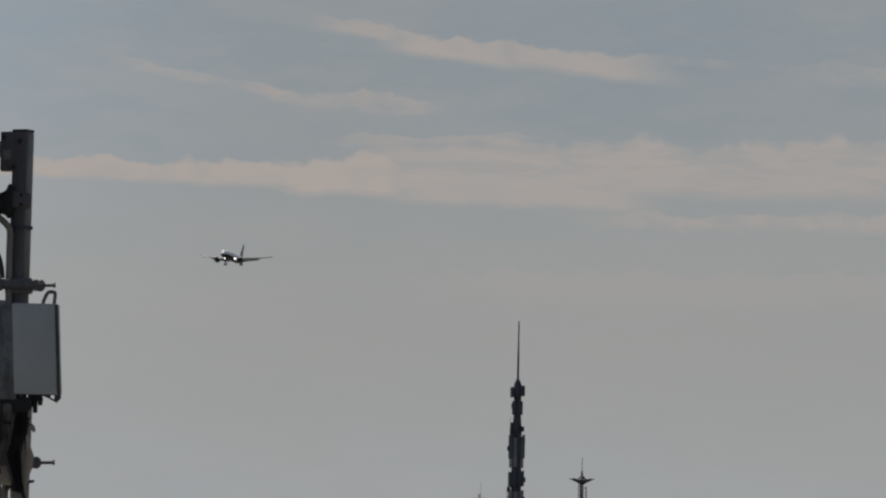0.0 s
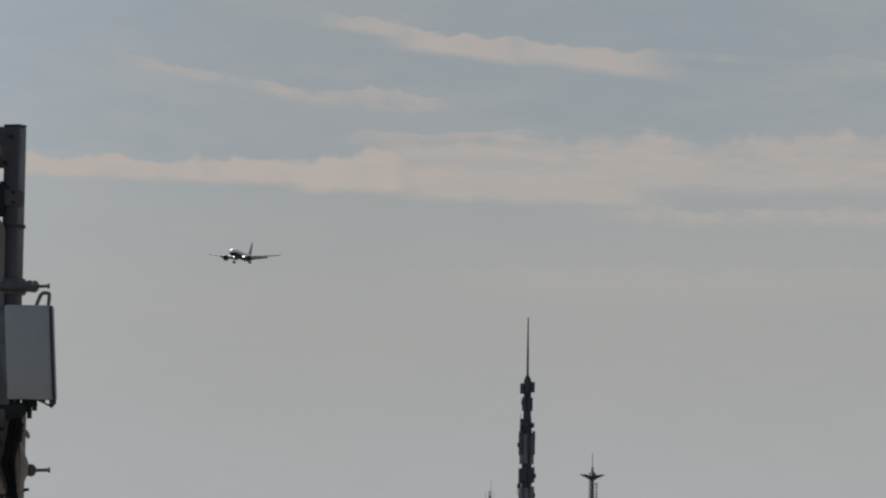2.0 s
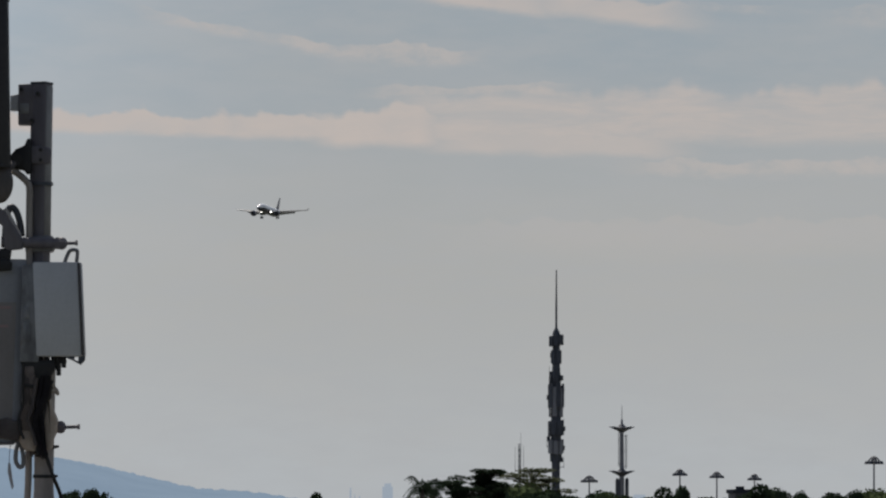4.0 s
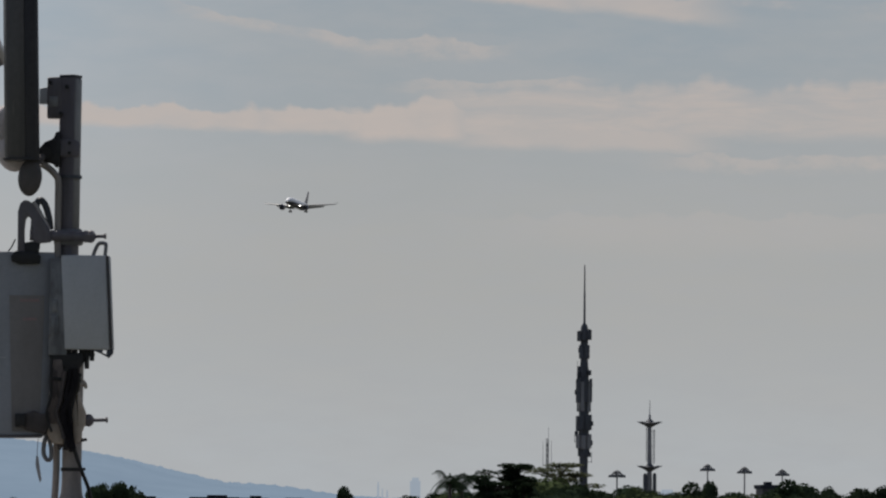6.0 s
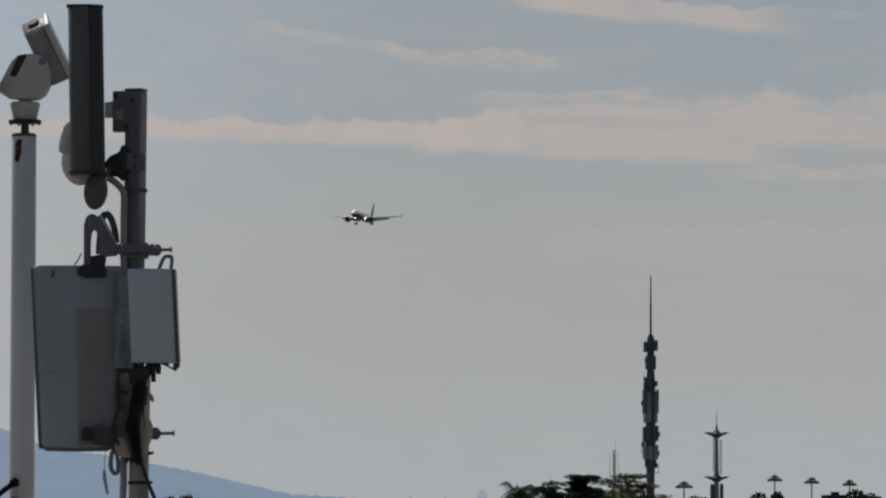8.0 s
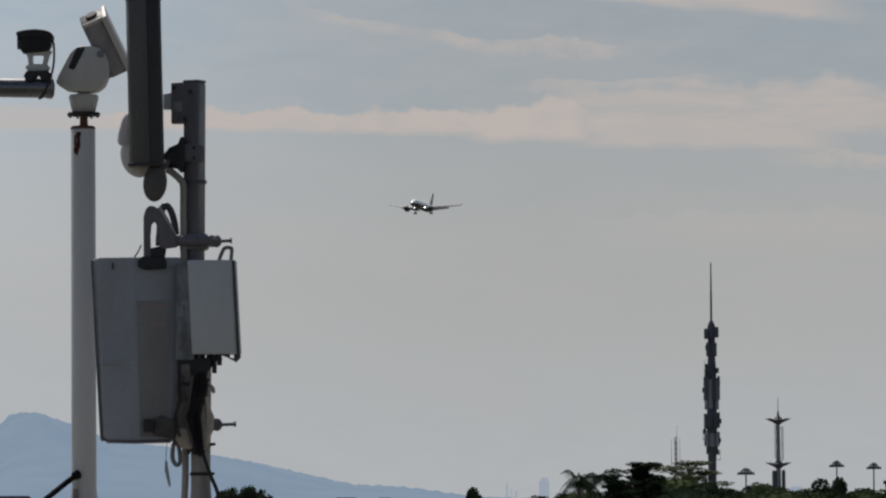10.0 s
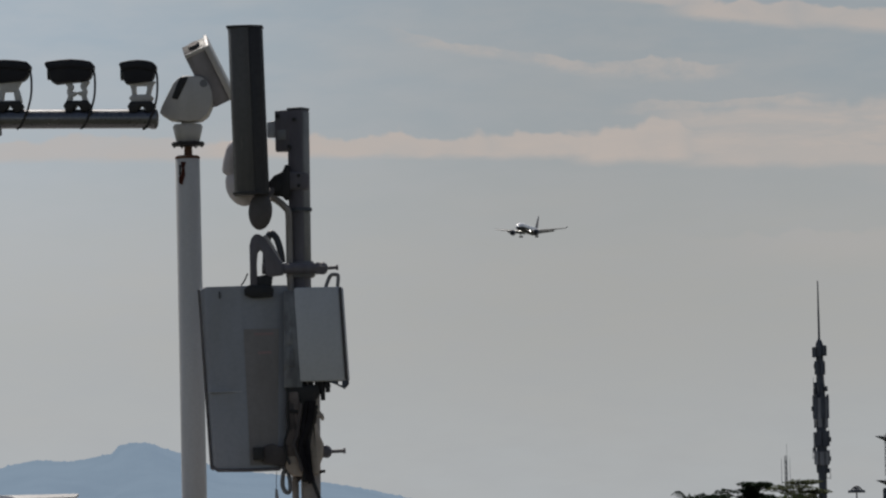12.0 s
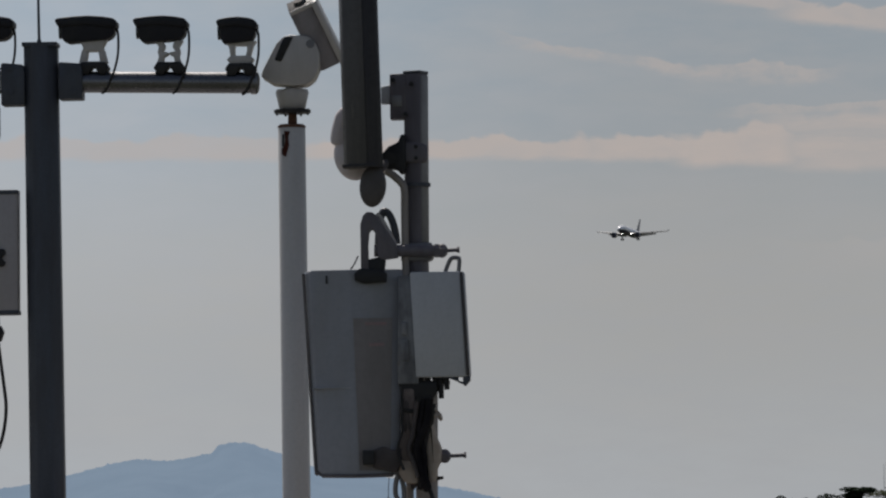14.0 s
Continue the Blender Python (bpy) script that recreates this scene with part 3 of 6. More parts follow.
def lump(bm, centre, radii, rng):
    """The dense inside of a clump of leaves."""
    made = bmesh.ops.create_icosphere(bm, subdivisions=2, radius=1.0)
    off = Vector((rng.uniform(0, 50), rng.uniform(0, 50), 0))
    for v in made["verts"]:
        k = 1.0 + 0.35 * noise.noise(v.co * 2.2 + off)
        v.co = Vector(centre) + Vector((v.co.x * radii[0] * k, v.co.y * radii[1] * k, v.co.z * radii[2] * k))


def broad_tree(height, spread, seed, label, lumps=16, mat=None, each=430, size=0.19):
    rng = random.Random(seed)
    tree = thing("tree", (0, 0, 0), label, "tree", "trees behind the roofs")
    bm = B()
    rod(bm, (0, 0, -0.3), (0.2, 0, height * 0.45), 0.32, 0.2, 9)
    spots = []
    for k in range(lumps):
        a, r = rng.random() * 6.283, spread * math.sqrt(rng.random()) * 0.78
        h = height * (0.93 - 0.5 * rng.random()) * (1 - 0.22 * (r / spread) ** 2)
        spots.append(Vector((r * math.cos(a), r * math.sin(a), h - spread * 0.16)))
    for p in spots[:8]:
        pipe(bm, [(0.15, 0, height * 0.36), (p.x * 0.45, p.y * 0.45, height * 0.5), p], 0.09, 6, 3)
    part("trunk", bm, bark, tree, smooth=60)
    bm = B()
    for p in spots:
        r = spread * rng.uniform(0.26, 0.44)
        tall = r * rng.uniform(0.6, 0.85)
        lump(bm, p, (r * 0.8, r * 0.8, tall * 0.8), rng)
        leaves(bm, p, (r, r, tall), each, size, rng)
    part("crown", bm, mat or leaf, tree, smooth=0)
    return tree


def layered_tree(height, spread, seed, label, mat=None, each=200):
    """Flat tiers of foliage on long level limbs."""
    rng = random.Random(seed)
    tree = thing("layered_tree", (0, 0, 0), label, "tree", "layered trees")
    bm, crown = B(), B()
    rod(bm, (0, 0, -0.3), (0.1, 0, height * 0.92), 0.25, 0.08, 9)
    for level, reach, lean in ((0.988, 0.55, 0.45), (0.960, 0.85, -0.35), (0.932, 0.95, 0.35), (0.902, 1.05, -0.55), (0.872, 1.1, 0.25), (0.84, 1.15, -0.1), (0.80, 1.1, 0.0)):
        for k in range(6):
            a = rng.random() * 6.283
            r = spread * reach * rng.uniform(0.15, 0.9)
            p = Vector((r * math.cos(a) + lean * spread * 0.6, r * math.sin(a), height * level + rng.uniform(-0.2, 0.1)))
            pipe(bm, [(0, 0, height * level - 1.0), (p.x * 0.5, p.y * 0.5, p.z - 0.4), p], 0.045, 5, 3)
            leaves(crown, p, (spread * 0.31, spread * 0.31, 0.20), each, 0.15, rng, 0.6)
    part("trunk", bm, bark, tree, smooth=60)
    part("crown", crown, mat or leaf, tree, smooth=0)
    return tree


def palm_tree(height, seed, label):
    rng = random.Random(seed)
    tree = thing("palm_tree", (0, 0, 0), label, "palm tree", "palms")
    bm = B()
    pipe(bm, [(0, 0, -0.3), (0.1, 0, height * 0.5), (0.35, 0, height)], 0.16, 8, 5)
    part("trunk", bm, bark, tree, smooth=60)
    for k in range(17):
        a = k * 2.4 + rng.uniform(-0.2, 0.2)
        up, run = rng.uniform(0.4, 1.7), rng.uniform(1.5, 2.3)
        bm = B()
        spine = []
        for s in range(12):
            t = s / 11
            spine.append(Vector((0.35 + run * t * math.cos(a), run * t * math.sin(a), height + up * 1.7 * t - 2.1 * t * t)))
        pipe(bm, spine[::3] + [spine[-1]], 0.02, 4, 2)
        cross = Vector((-math.sin(a), math.cos(a), 0))
        for s in range(1, 12):
            for sgn in (-1, 1):
                for h in (0.0, 0.33, 0.66):
                    p = spine[s - 1].lerp(spine[s], h)
                    w = 0.62 * math.sin(math.pi * min(1, (s + h) / 12 + 0.12)) + 0.12
                    tip = p + cross * sgn * w * 0.75 + Vector((0.12 * math.cos(a), 0.12 * math.sin(a), -w * 0.75))
                    bm.faces.new([bm.verts.new(p), bm.verts.new(p + (spine[s] - spine[s - 1]) * 0.16), bm.verts.new(tip)])
        part("frond", bm, leaf, tree, smooth=0)
    return tree


def column_tree(height, radius, seed, label):
    rng = random.Random(seed)
    tree = thing("columnar_tree", (0, 0, 0), label, "tree", "columnar trees")
    bm = B()
    rod(bm, (0, 0, -0.3), (0, 0, height * 0.9), 0.2, 0.05, 8)
    part("trunk", bm, bark, tree, smooth=60)
    bm = B()
    for k in range(14):
        t = k / 13
        r = radius * (0.55 + 0.75 * math.sin(math.pi * (0.15 + 0.72 * t))) * rng.uniform(0.75, 1.0)
        leaves(bm, (rng.uniform(-0.3, 0.3), rng.uniform(-0.3, 0.3), height * (0.22 + 0.74 * t)), (r, r, height * 0.06), 260, 0.2, rng)
    part("crown", bm, leaf, tree, smooth=0)
    return tree


def plant(proto, height, u, v_top, d, turn, stretch=1.0):
    """A copy of a tree, scaled so that its top stands at v_top."""
    z = EYE + v_top * d / UNIT
    k = z / max(c[2] for o in proto.children for c in o.bound_box)
    proto.scale = (k * stretch, k * stretch, k)
    made = copy_thing(proto, pose(u * d / UNIT, d, 0, 0, 0, turn))
    proto.scale = (1, 1, 1)
    return made


def plant_all():
    rng = random.Random(11)
    kinds = [broad_tree(14, 4.6, 1, "dense dark green broadleaf tree with an uneven crown"),
             broad_tree(14, 3.7, 2, "narrow dark green broadleaf tree with gaps in its crown", 13),
             broad_tree(14, 5.4, 3, "wide dark green broadleaf tree with a lumpy crown", 18),
             broad_tree(14, 4.4, 4, "olive green broadleaf tree with a ragged crown", 14, leaf_olive)]
    tier = layered_tree(15.5, 2.3, 5, "tall tree with flat layered tiers of dark leaves")
    pale_tier = layered_tree(15.5, 2.3, 15, "tall tree with thin level tiers of olive leaves paled for haze", leaf_hazed, 110)
    palm = palm_tree(12.5, 6, "ragged coconut palm with drooping fronds")
    col = column_tree(14, 1.0, 7, "dark columnar tree standing by itself among low roofs")
    # the wood beyond the end of the roof: back rows higher, front rows lower
    def line_top(u):
        for (u0, v0), (u1, v1) in zip(WOOD, WOOD[1:]):
            if u0 <= u <= u1:
                return v0 + (v1 - v0) * (u - u0) / (u1 - u0)
        return 30.0
    for d, step, drop in ((520, 34, 2), (470, 38, 14), (430, 42, 30), (395, 48, 52)):
        u = 70.0
        while u < 1260:
            top = line_top(u) + 4 - drop + rng.uniform(-10, 7)
            plant(rng.choice(kinds), 14, u, top, d + rng.uniform(-12, 12), rng.uniform(0, 360), rng.uniform(0.8, 1.25))
            u += step * rng.uniform(0.7, 1.2)
    bm = B()
    for _ in range(60000):
        u, d = rng.uniform(40, 1270), rng.uniform(400, 530)
        top = EYE + (line_top(u) - 34 + 10 * noise.noise(Vector((u * 0.05, d * 0.05, 0)))) * d / UNIT
        q = at(u, 0, d)
        q.z = top * (1 - rng.random() ** 2 * 0.55)
        a = Vector((rng.gauss(0, 1), rng.gauss(0, 1), rng.gauss(0, 1))).normalized()
        e = a.orthogonal().normalized()
        s = rng.uniform(0.14, 0.34)
        bm.faces.new([bm.verts.new(q + a * s), bm.verts.new(q + e * s * 0.6), bm.verts.new(q - a * s), bm.verts.new(q - e * s * 0.6)])
    tagged(part("undergrowth", bm, leaf, None, smooth=0), "dark green undergrowth filling the wood between the trees", "undergrowth", kind="stuff")
    # single trees that stand out
    for u, v, d, turn, w in ((316, 81, 450, 0, 1.0), (283, 60, 446, 190, 0.85), (347, 58, 452, 100, 0.8)):
        plant(tier, 15.5, u, v, d, turn, w)
    plant(pale_tier, 15.5, 411, 83, 540, 40, 1.5)
    plant(palm, 12.5, 210, 66, 420, 20, 0.85)
    plant(palm, 12.5, 243, 62, 424, 150, 0.75)
    plant(col, 14, 33, 38, 560, 0, 0.85)
    plant(kinds[1], 14, 34, 35, 563, 40, 0.36)
    plant(kinds[0], 14, 16, 14, 566, 10, 0.45)
    for k, u, v, d, turn, w in ((0, -376, 43, 640, 30, 0.72), (2, -358, 36, 655, 80, 0.6), (1, -398, 34, 650, 10, 0.66), (2, -384, 40, 660, 200, 0.6), (0, -366, 39, 650, 120, 0.6),
                                (3, -406, 20, 640, 60, 0.5), (1, -345, 24, 648, 150, 0.6), (0, -330, 8, 652, 250, 0.7)):
        plant(kinds[k], 14, u, v, d, turn, w)
    # low bushes along the houses
    u = -322.0
    while u < 20:
        plant(rng.choice(kinds), 14, u, rng.uniform(-9, 3), rng.uniform(640, 820), rng.uniform(0, 360), rng.uniform(0.55, 0.8))
        u += rng.uniform(16, 30)
    for u, v, d, w in ((-330, 10, 900, 0.6), (-205, 2, 950, 0.6), (-120, 2, 900, 0.5), (-40, 3, 760, 0.6), (-5, 8, 740, 0.55), (62, 12, 600, 0.6),
                       (-560, 14, 980, 0.5), (-600, 8, 960, 0.5), (-660, 10, 980, 0.5), (-530, 6, 950, 0.6), (-250, 4, 900, 0.6), (-80, 2, 700, 0.7), (20, 0, 650, 0.7),
                       (-800, -12, 1000, 0.6), (-212, 9, 1320, 0.6), (-150, 8, 1250, 0.6), (-290, 6, 1100, 0.6), (-900, 12, 1000, 0.6), (-1200, 14, 1000, 0.7)):
        plant(rng.choice(kinds), 14, u, v, d, rng.uniform(0, 360), w)
    plant(kinds[3], 14, 536, 40, 480, 0, 0.6)
    plant(col, 14, 650, 50, 480, 0, 1.1)
    plant(kinds[1], 14, 690, 52, 490, 0, 0.45)
    plant(col, 14, 822, 56, 480, 0, 1.2)
    plant(kinds[0], 14, 880, 44, 480, 0, 0.5)
    plant(kinds[0], 14, 975, 46, 470, 0, 0.6)
    for proto in (*kinds, tier, pale_tier, palm, col):
        for o in (*proto.children_recursive, proto):
            bpy.data.objects.remove(o)


WOOD = [(60, -2), (120, 13), (180, 26), (250, 34), (300, 38), (345, 42), (372, 52), (420, 52), (455, 40), (480, 36), (540, 34), (620, 34), (700, 38), (780, 30),
        (830, 40), (880, 40), (930, 30), (1000, 40), (1100, 42), (1300, 44)]
plant_all()

# ---------------------------------------------------------------- masts and towers beyond the trees


def telecom_tower(u, d):
    """Slim monopole crowded with panel antennas, a long rod on its top."""
    k = d / UNIT
    foot = at(u, 0, d)
    tower = thing("telecom_tower", (foot.x, d, 0), "slim dark telecom monopole crowded with panel antennas above the trees", "tower")
    up = lambda v: EYE + v * k
    bm = B()
    lathe(bm, (foot.x, d, 0), [(-0.5, 0.75), (6, 0.62), (up(60), 0.42), (up(92), 0.46), (up(120), 0.56), (up(240), 0.50), (up(262), 0.40), (up(318), 0.40), (up(322), 0.34), (up(331), 0.05)], 14)
    part("pole", bm, tower_steel, tower)
    bm = B()
    rod(bm, (foot.x, d, up(326)), (foot.x, d, up(380)), 0.12, 0.10, 8)
    rod(bm, (foot.x, d, up(379)), (foot.x, d, up(431)), 0.09, 0.06, 8)
    part("rod", bm, tower_steel, tower, "thin lightning rod")
    rng = random.Random(4)
    # tiers: lowest and highest v, reach, number, half width, material
    tiers = [(297, 315, 0.60, 8, 0.22, tower_steel), (266, 290, 0.40, 5, 0.18, tower_steel), (234, 243, 0.58, 5, 0.24, tower_steel),
             (186, 228, 0.68, 6, 0.2, tower_steel), (172, 224, 0.60, 5, 0.2, tower_white), (137, 164, 0.66, 7, 0.26, tower_steel),
             (106, 130, 0.64, 7, 0.22, tower_white), (92, 108, 0.46, 4, 0.16, tower_steel)]
    for lo, hi, reach, n, half, mat in tiers:
        turn = rng.random() * 6.283
        bm = B()
        half, reach = half * 1.25, reach * 1.08
        lathe(bm, (foot.x, d, up((lo + hi) / 2) - 0.06), [(0, 0.2), (0, reach - 0.08), (0.12, reach - 0.08), (0.12, 0.2)], 12)
        for q in range(n):
            a = turn + q * 6.283 / n
            rod(bm, (foot.x + 0.2 * math.cos(a), d + 0.2 * math.sin(a), up(lo + 4)), (foot.x + reach * math.cos(a), d + reach * math.sin(a), up(lo + 4)), 0.04, 0.04, 6)
        part("mounting_ring", bm, tower_steel, tower)
        for q in range(n):
            a = turn + q * 6.283 / n
            c = Vector((foot.x + reach * math.cos(a), d + reach * math.sin(a), 0))
            t = Vector((-math.sin(a), math.cos(a), 0))
            o = Vector((math.cos(a), math.sin(a), 0))
            bm = B()
            jig = rng.uniform(-2, 2)
            ring = [c - t * half - o * 0.08, c + t * half - o * 0.08, c + t * half * 0.8 + o * 0.12, c - t * half * 0.8 + o * 0.12]
            loft(bm, [[p + Vector((0, 0, up(lo + jig))) for p in ring], [p + Vector((0, 0, up(hi + jig))) for p in ring]], 0.03)
            part("panel_antenna", bm, mat, tower, smooth=0)
    # small radio boxes and whips that break the outline
    for v, side_u in ((247, -9), (229, -10), (218, 12), (150, 14), (132, -13), (116, 13), (280, -8), (205, -14), (95, 10)):
        bm = B()
        c = at(u + side_u, v, d)
        block(bm, (c.x - 0.16, d - 0.2, c.z - 0.25), (c.x + 0.16, d + 0.12, c.z + 0.25), 0.03, 1)
        rod(bm, (c.x, d, c.z), (foot.x, d, c.z), 0.035, 0.035, 6)
        part("radio_box", bm, tower_steel, tower, smooth=0)
    for v, side_u in ((252, -12), (247, 7), (92, 14), (160, 13), (128, -16)):
        bm = B()
        c = at(u + side_u, v, d)
        rod(bm, (c.x, d, c.z - 0.7), (c.x, d, c.z + 0.5), 0.03, 0.02, 6)
        rod(bm, (c.x, d, c.z - 0.6), (foot.x, d, c.z - 0.6), 0.03, 0.03, 6)
        part("whip", bm, tower_steel, tower)


def star_tower(u, d):
    """Two winged platforms on one mast with a thin ladder mast beside it."""
    k = d / UNIT
    up = lambda v: EYE + v * k
    f = at(u, 0, d)
    tower = thing("platform_mast", (f.x, d, 0), "grey steel mast with two flared winged platforms above the trees", "tower")
    bm = B()
    lathe(bm, (f.x, d, 0), [(-0.5, 0.5), (up(40), 0.32), (up(150), 0.21), (up(166), 0.12), (up(168), 0.05), (up(192), 0.03)], 12)
    part("pole", bm, tower_white, tower)
    for v in (152, 74):
        bm = B()
        lathe(bm, (f.x, d, up(v) - 0.55), [(0, 0.3), (0.28, 0.75), (0.42, 1.05), (0.55, 1.1), (0.62, 0.6), (1.0, 0.22)], 10)
        for q in range(8):
            a = q * 6.283 / 8
            t = Vector((-math.sin(a), math.cos(a), 0))
            o = Vector((math.cos(a), math.sin(a), 0))
            c = Vector((f.x, d, up(v)))
            loft(bm, [[c + o * 0.8 - t * 0.14 - Vector((0, 0, 0.25)), c + o * 0.8 + t * 0.14 - Vector((0, 0, 0.25)), c + o * 0.8 + t * 0.12 + Vector((0, 0, 0.05)), c + o * 0.8 - t * 0.12 + Vector((0, 0, 0.05))],
                      [c + o * 1.55 - t * 0.04 + Vector((0, 0, 0.1)), c + o * 1.55 + t * 0.04 + Vector((0, 0, 0.1)), c + o * 1.55 + t * 0.04 + Vector((0, 0, 0.17)), c + o * 1.55 - t * 0.04 + Vector((0, 0, 0.17))]])
        part("platform", bm, tower_steel, tower, smooth=30)
    for side_u, lo, hi in ((-4.5, 84, 144), (7.5, 80, 140)):
        bm = B()
        for q in range(2):
            x = f.x + (side_u + (q - 0.5) * 2.6) * k
            rod(bm, (x, d, up(lo)), (x, d, up(hi)), 0.035, 0.035, 6)
        n = 22
        for q in range(n):
            z = up(lo + (hi - lo) * q / (n - 1))
            z2 = up(lo + (hi - lo) * min(q + 1, n - 1) / (n - 1))
            rod(bm, (f.x + (side_u - 1.3) * k, d, z), (f.x + (side_u + 1.3) * k, d, z2 if q % 2 else z), 0.025, 0.025, 5)
        for z in (lo + 3, (lo + hi) / 2, hi - 3):
            rod(bm, (f.x + side_u * k, d, up(z)), (f.x, d, up(z)), 0.03, 0.03, 5)
        part("ladder", bm, tower_white, tower)
    for a0, a1, hi in ((-11, -4, 60), (6, 12, 61)):
        bm = B()
        block(bm, (f.x + a0 * k, d - 0.35, -0.4), (f.x + a1 * k, d + 0.35, up(hi)), 0.04, 1)
        block(bm, (f.x + (a0 + 1) * k, d - 0.3, up(hi) - 0.01), (f.x + (a1 - 1) * k, d + 0.3, up(hi + 2.5)), 0.04, 1)
        part("side_shaft", bm, tower_steel, tower, smooth=0)


def lattice_mast(u, d, v_top):
    k = d / UNIT
    f = at(u, 0, d)
    top = EYE + v_top * k
    mast = thing("lattice_mast", (f.x, d, 0), "thin three-legged lattice mast with whip aerials", "mast")
    bm = B()
    corners = [Vector((0.15 * math.cos(a), 0.15 * math.sin(a), 0)) for a in (0.5, 2.6, 4.7)]
    for c in corners:
        rod(bm, (f.x + c.x, d + c.y, -0.3), (f.x + c.x, d + c.y, top), 0.035, 0.035, 6)
    z, q = 8.0, 0
    while z < top - 0.7:
        for a in range(3):
            p, r = corners[a], corners[(a + 1) % 3]
            rod(bm, (f.x + p.x, d + p.y, z), (f.x + r.x, d + r.y, z + 0.6), 0.022, 0.022, 5)
        z += 0.6
    part("lattice", bm, tower_steel, mast)
    for dx, t in ((-0.5, -0.3), (0.12, 1.3), (0.45, -0.2)):
        bm = B()
        rod(bm, (f.x + dx, d, top - 3.2), (f.x + dx, d, top + t), 0.03, 0.015, 6)
        rod(bm, (f.x + dx, d, top - 3.0), (f.x, d, top - 3.0), 0.03, 0.03, 6)
        part("whip", bm, tower_steel, mast)


def high_mast_light(u, v, d, wide, label):
    k = d / UNIT
    f, top = at(u, 0, d), EYE + v * k
    lamp = thing("high_mast_light", (f.x, d, 0), label, "floodlight", "floodlight masts")
    bm = B()
    rod(bm, (f.x, d, -0.4), (f.x, d, top - 0.2), 0.24, 0.12, 10)
    part("pole", bm, tower_white, lamp)
    bm = B()
    lathe(bm, (f.x, d, top - 0.9), [(0, wide * 0.5), (0, wide * 0.78), (0.16, wide * 0.78), (0.2, wide * 0.5)], 16)
    for q in range(8):
        a = q * 6.283 / 8 + 0.2
        pipe(bm, [(f.x, d, top), (f.x + wide * 0.4 * math.cos(a), d + wide * 0.4 * math.sin(a), top - 0.25),
                  (f.x + wide * 0.8 * math.cos(a), d + wide * 0.8 * math.sin(a), top - 0.85)], 0.09, 5, 3)
    part("head_frame", bm, tower_steel, lamp)
    for q in range(8):
        a = q * 6.283 / 8 + 0.2
        o, t = Vector((math.cos(a), math.sin(a), 0)), Vector((-math.sin(a), math.cos(a), 0))
        c = Vector((f.x, d, top - 1.15)) + o * wide * 0.86
        bm = B()
        loft(bm, [[c - t * 0.34 - o * 0.16, c + t * 0.34 - o * 0.16, c + t * 0.34 + o * 0.34, c - t * 0.34 + o * 0.34],
                  [c - t * 0.24 - o * 0.05 + Vector((0, 0, 0.4)), c + t * 0.24 - o * 0.05 + Vector((0, 0, 0.4)), c + t * 0.24 + o * 0.2 + Vector((0, 0, 0.46)), c - t * 0.24 + o * 0.2 + Vector((0, 0, 0.46))]], 0.03)
        part("floodlight", bm, tower_steel, lamp, smooth=0)


telecom_tower(452.7, 600.0)
star_tower(569.5, 690.0)
lattice_mast(388.5, 640.0, 123)
for u, v, d, w in ((512, 67, 960, 1.35), (672.5, 79, 1000, 1.2), (738, 75, 1010, 1.2), (805, 71, 1030, 1.15), (1017, 103, 850, 1.3)):
    high_mast_light(u, v, d, w, "airport high-mast floodlight with a ring of lamps on a pale pole")

# ---------------------------------------------------------------- the airliner on its approach


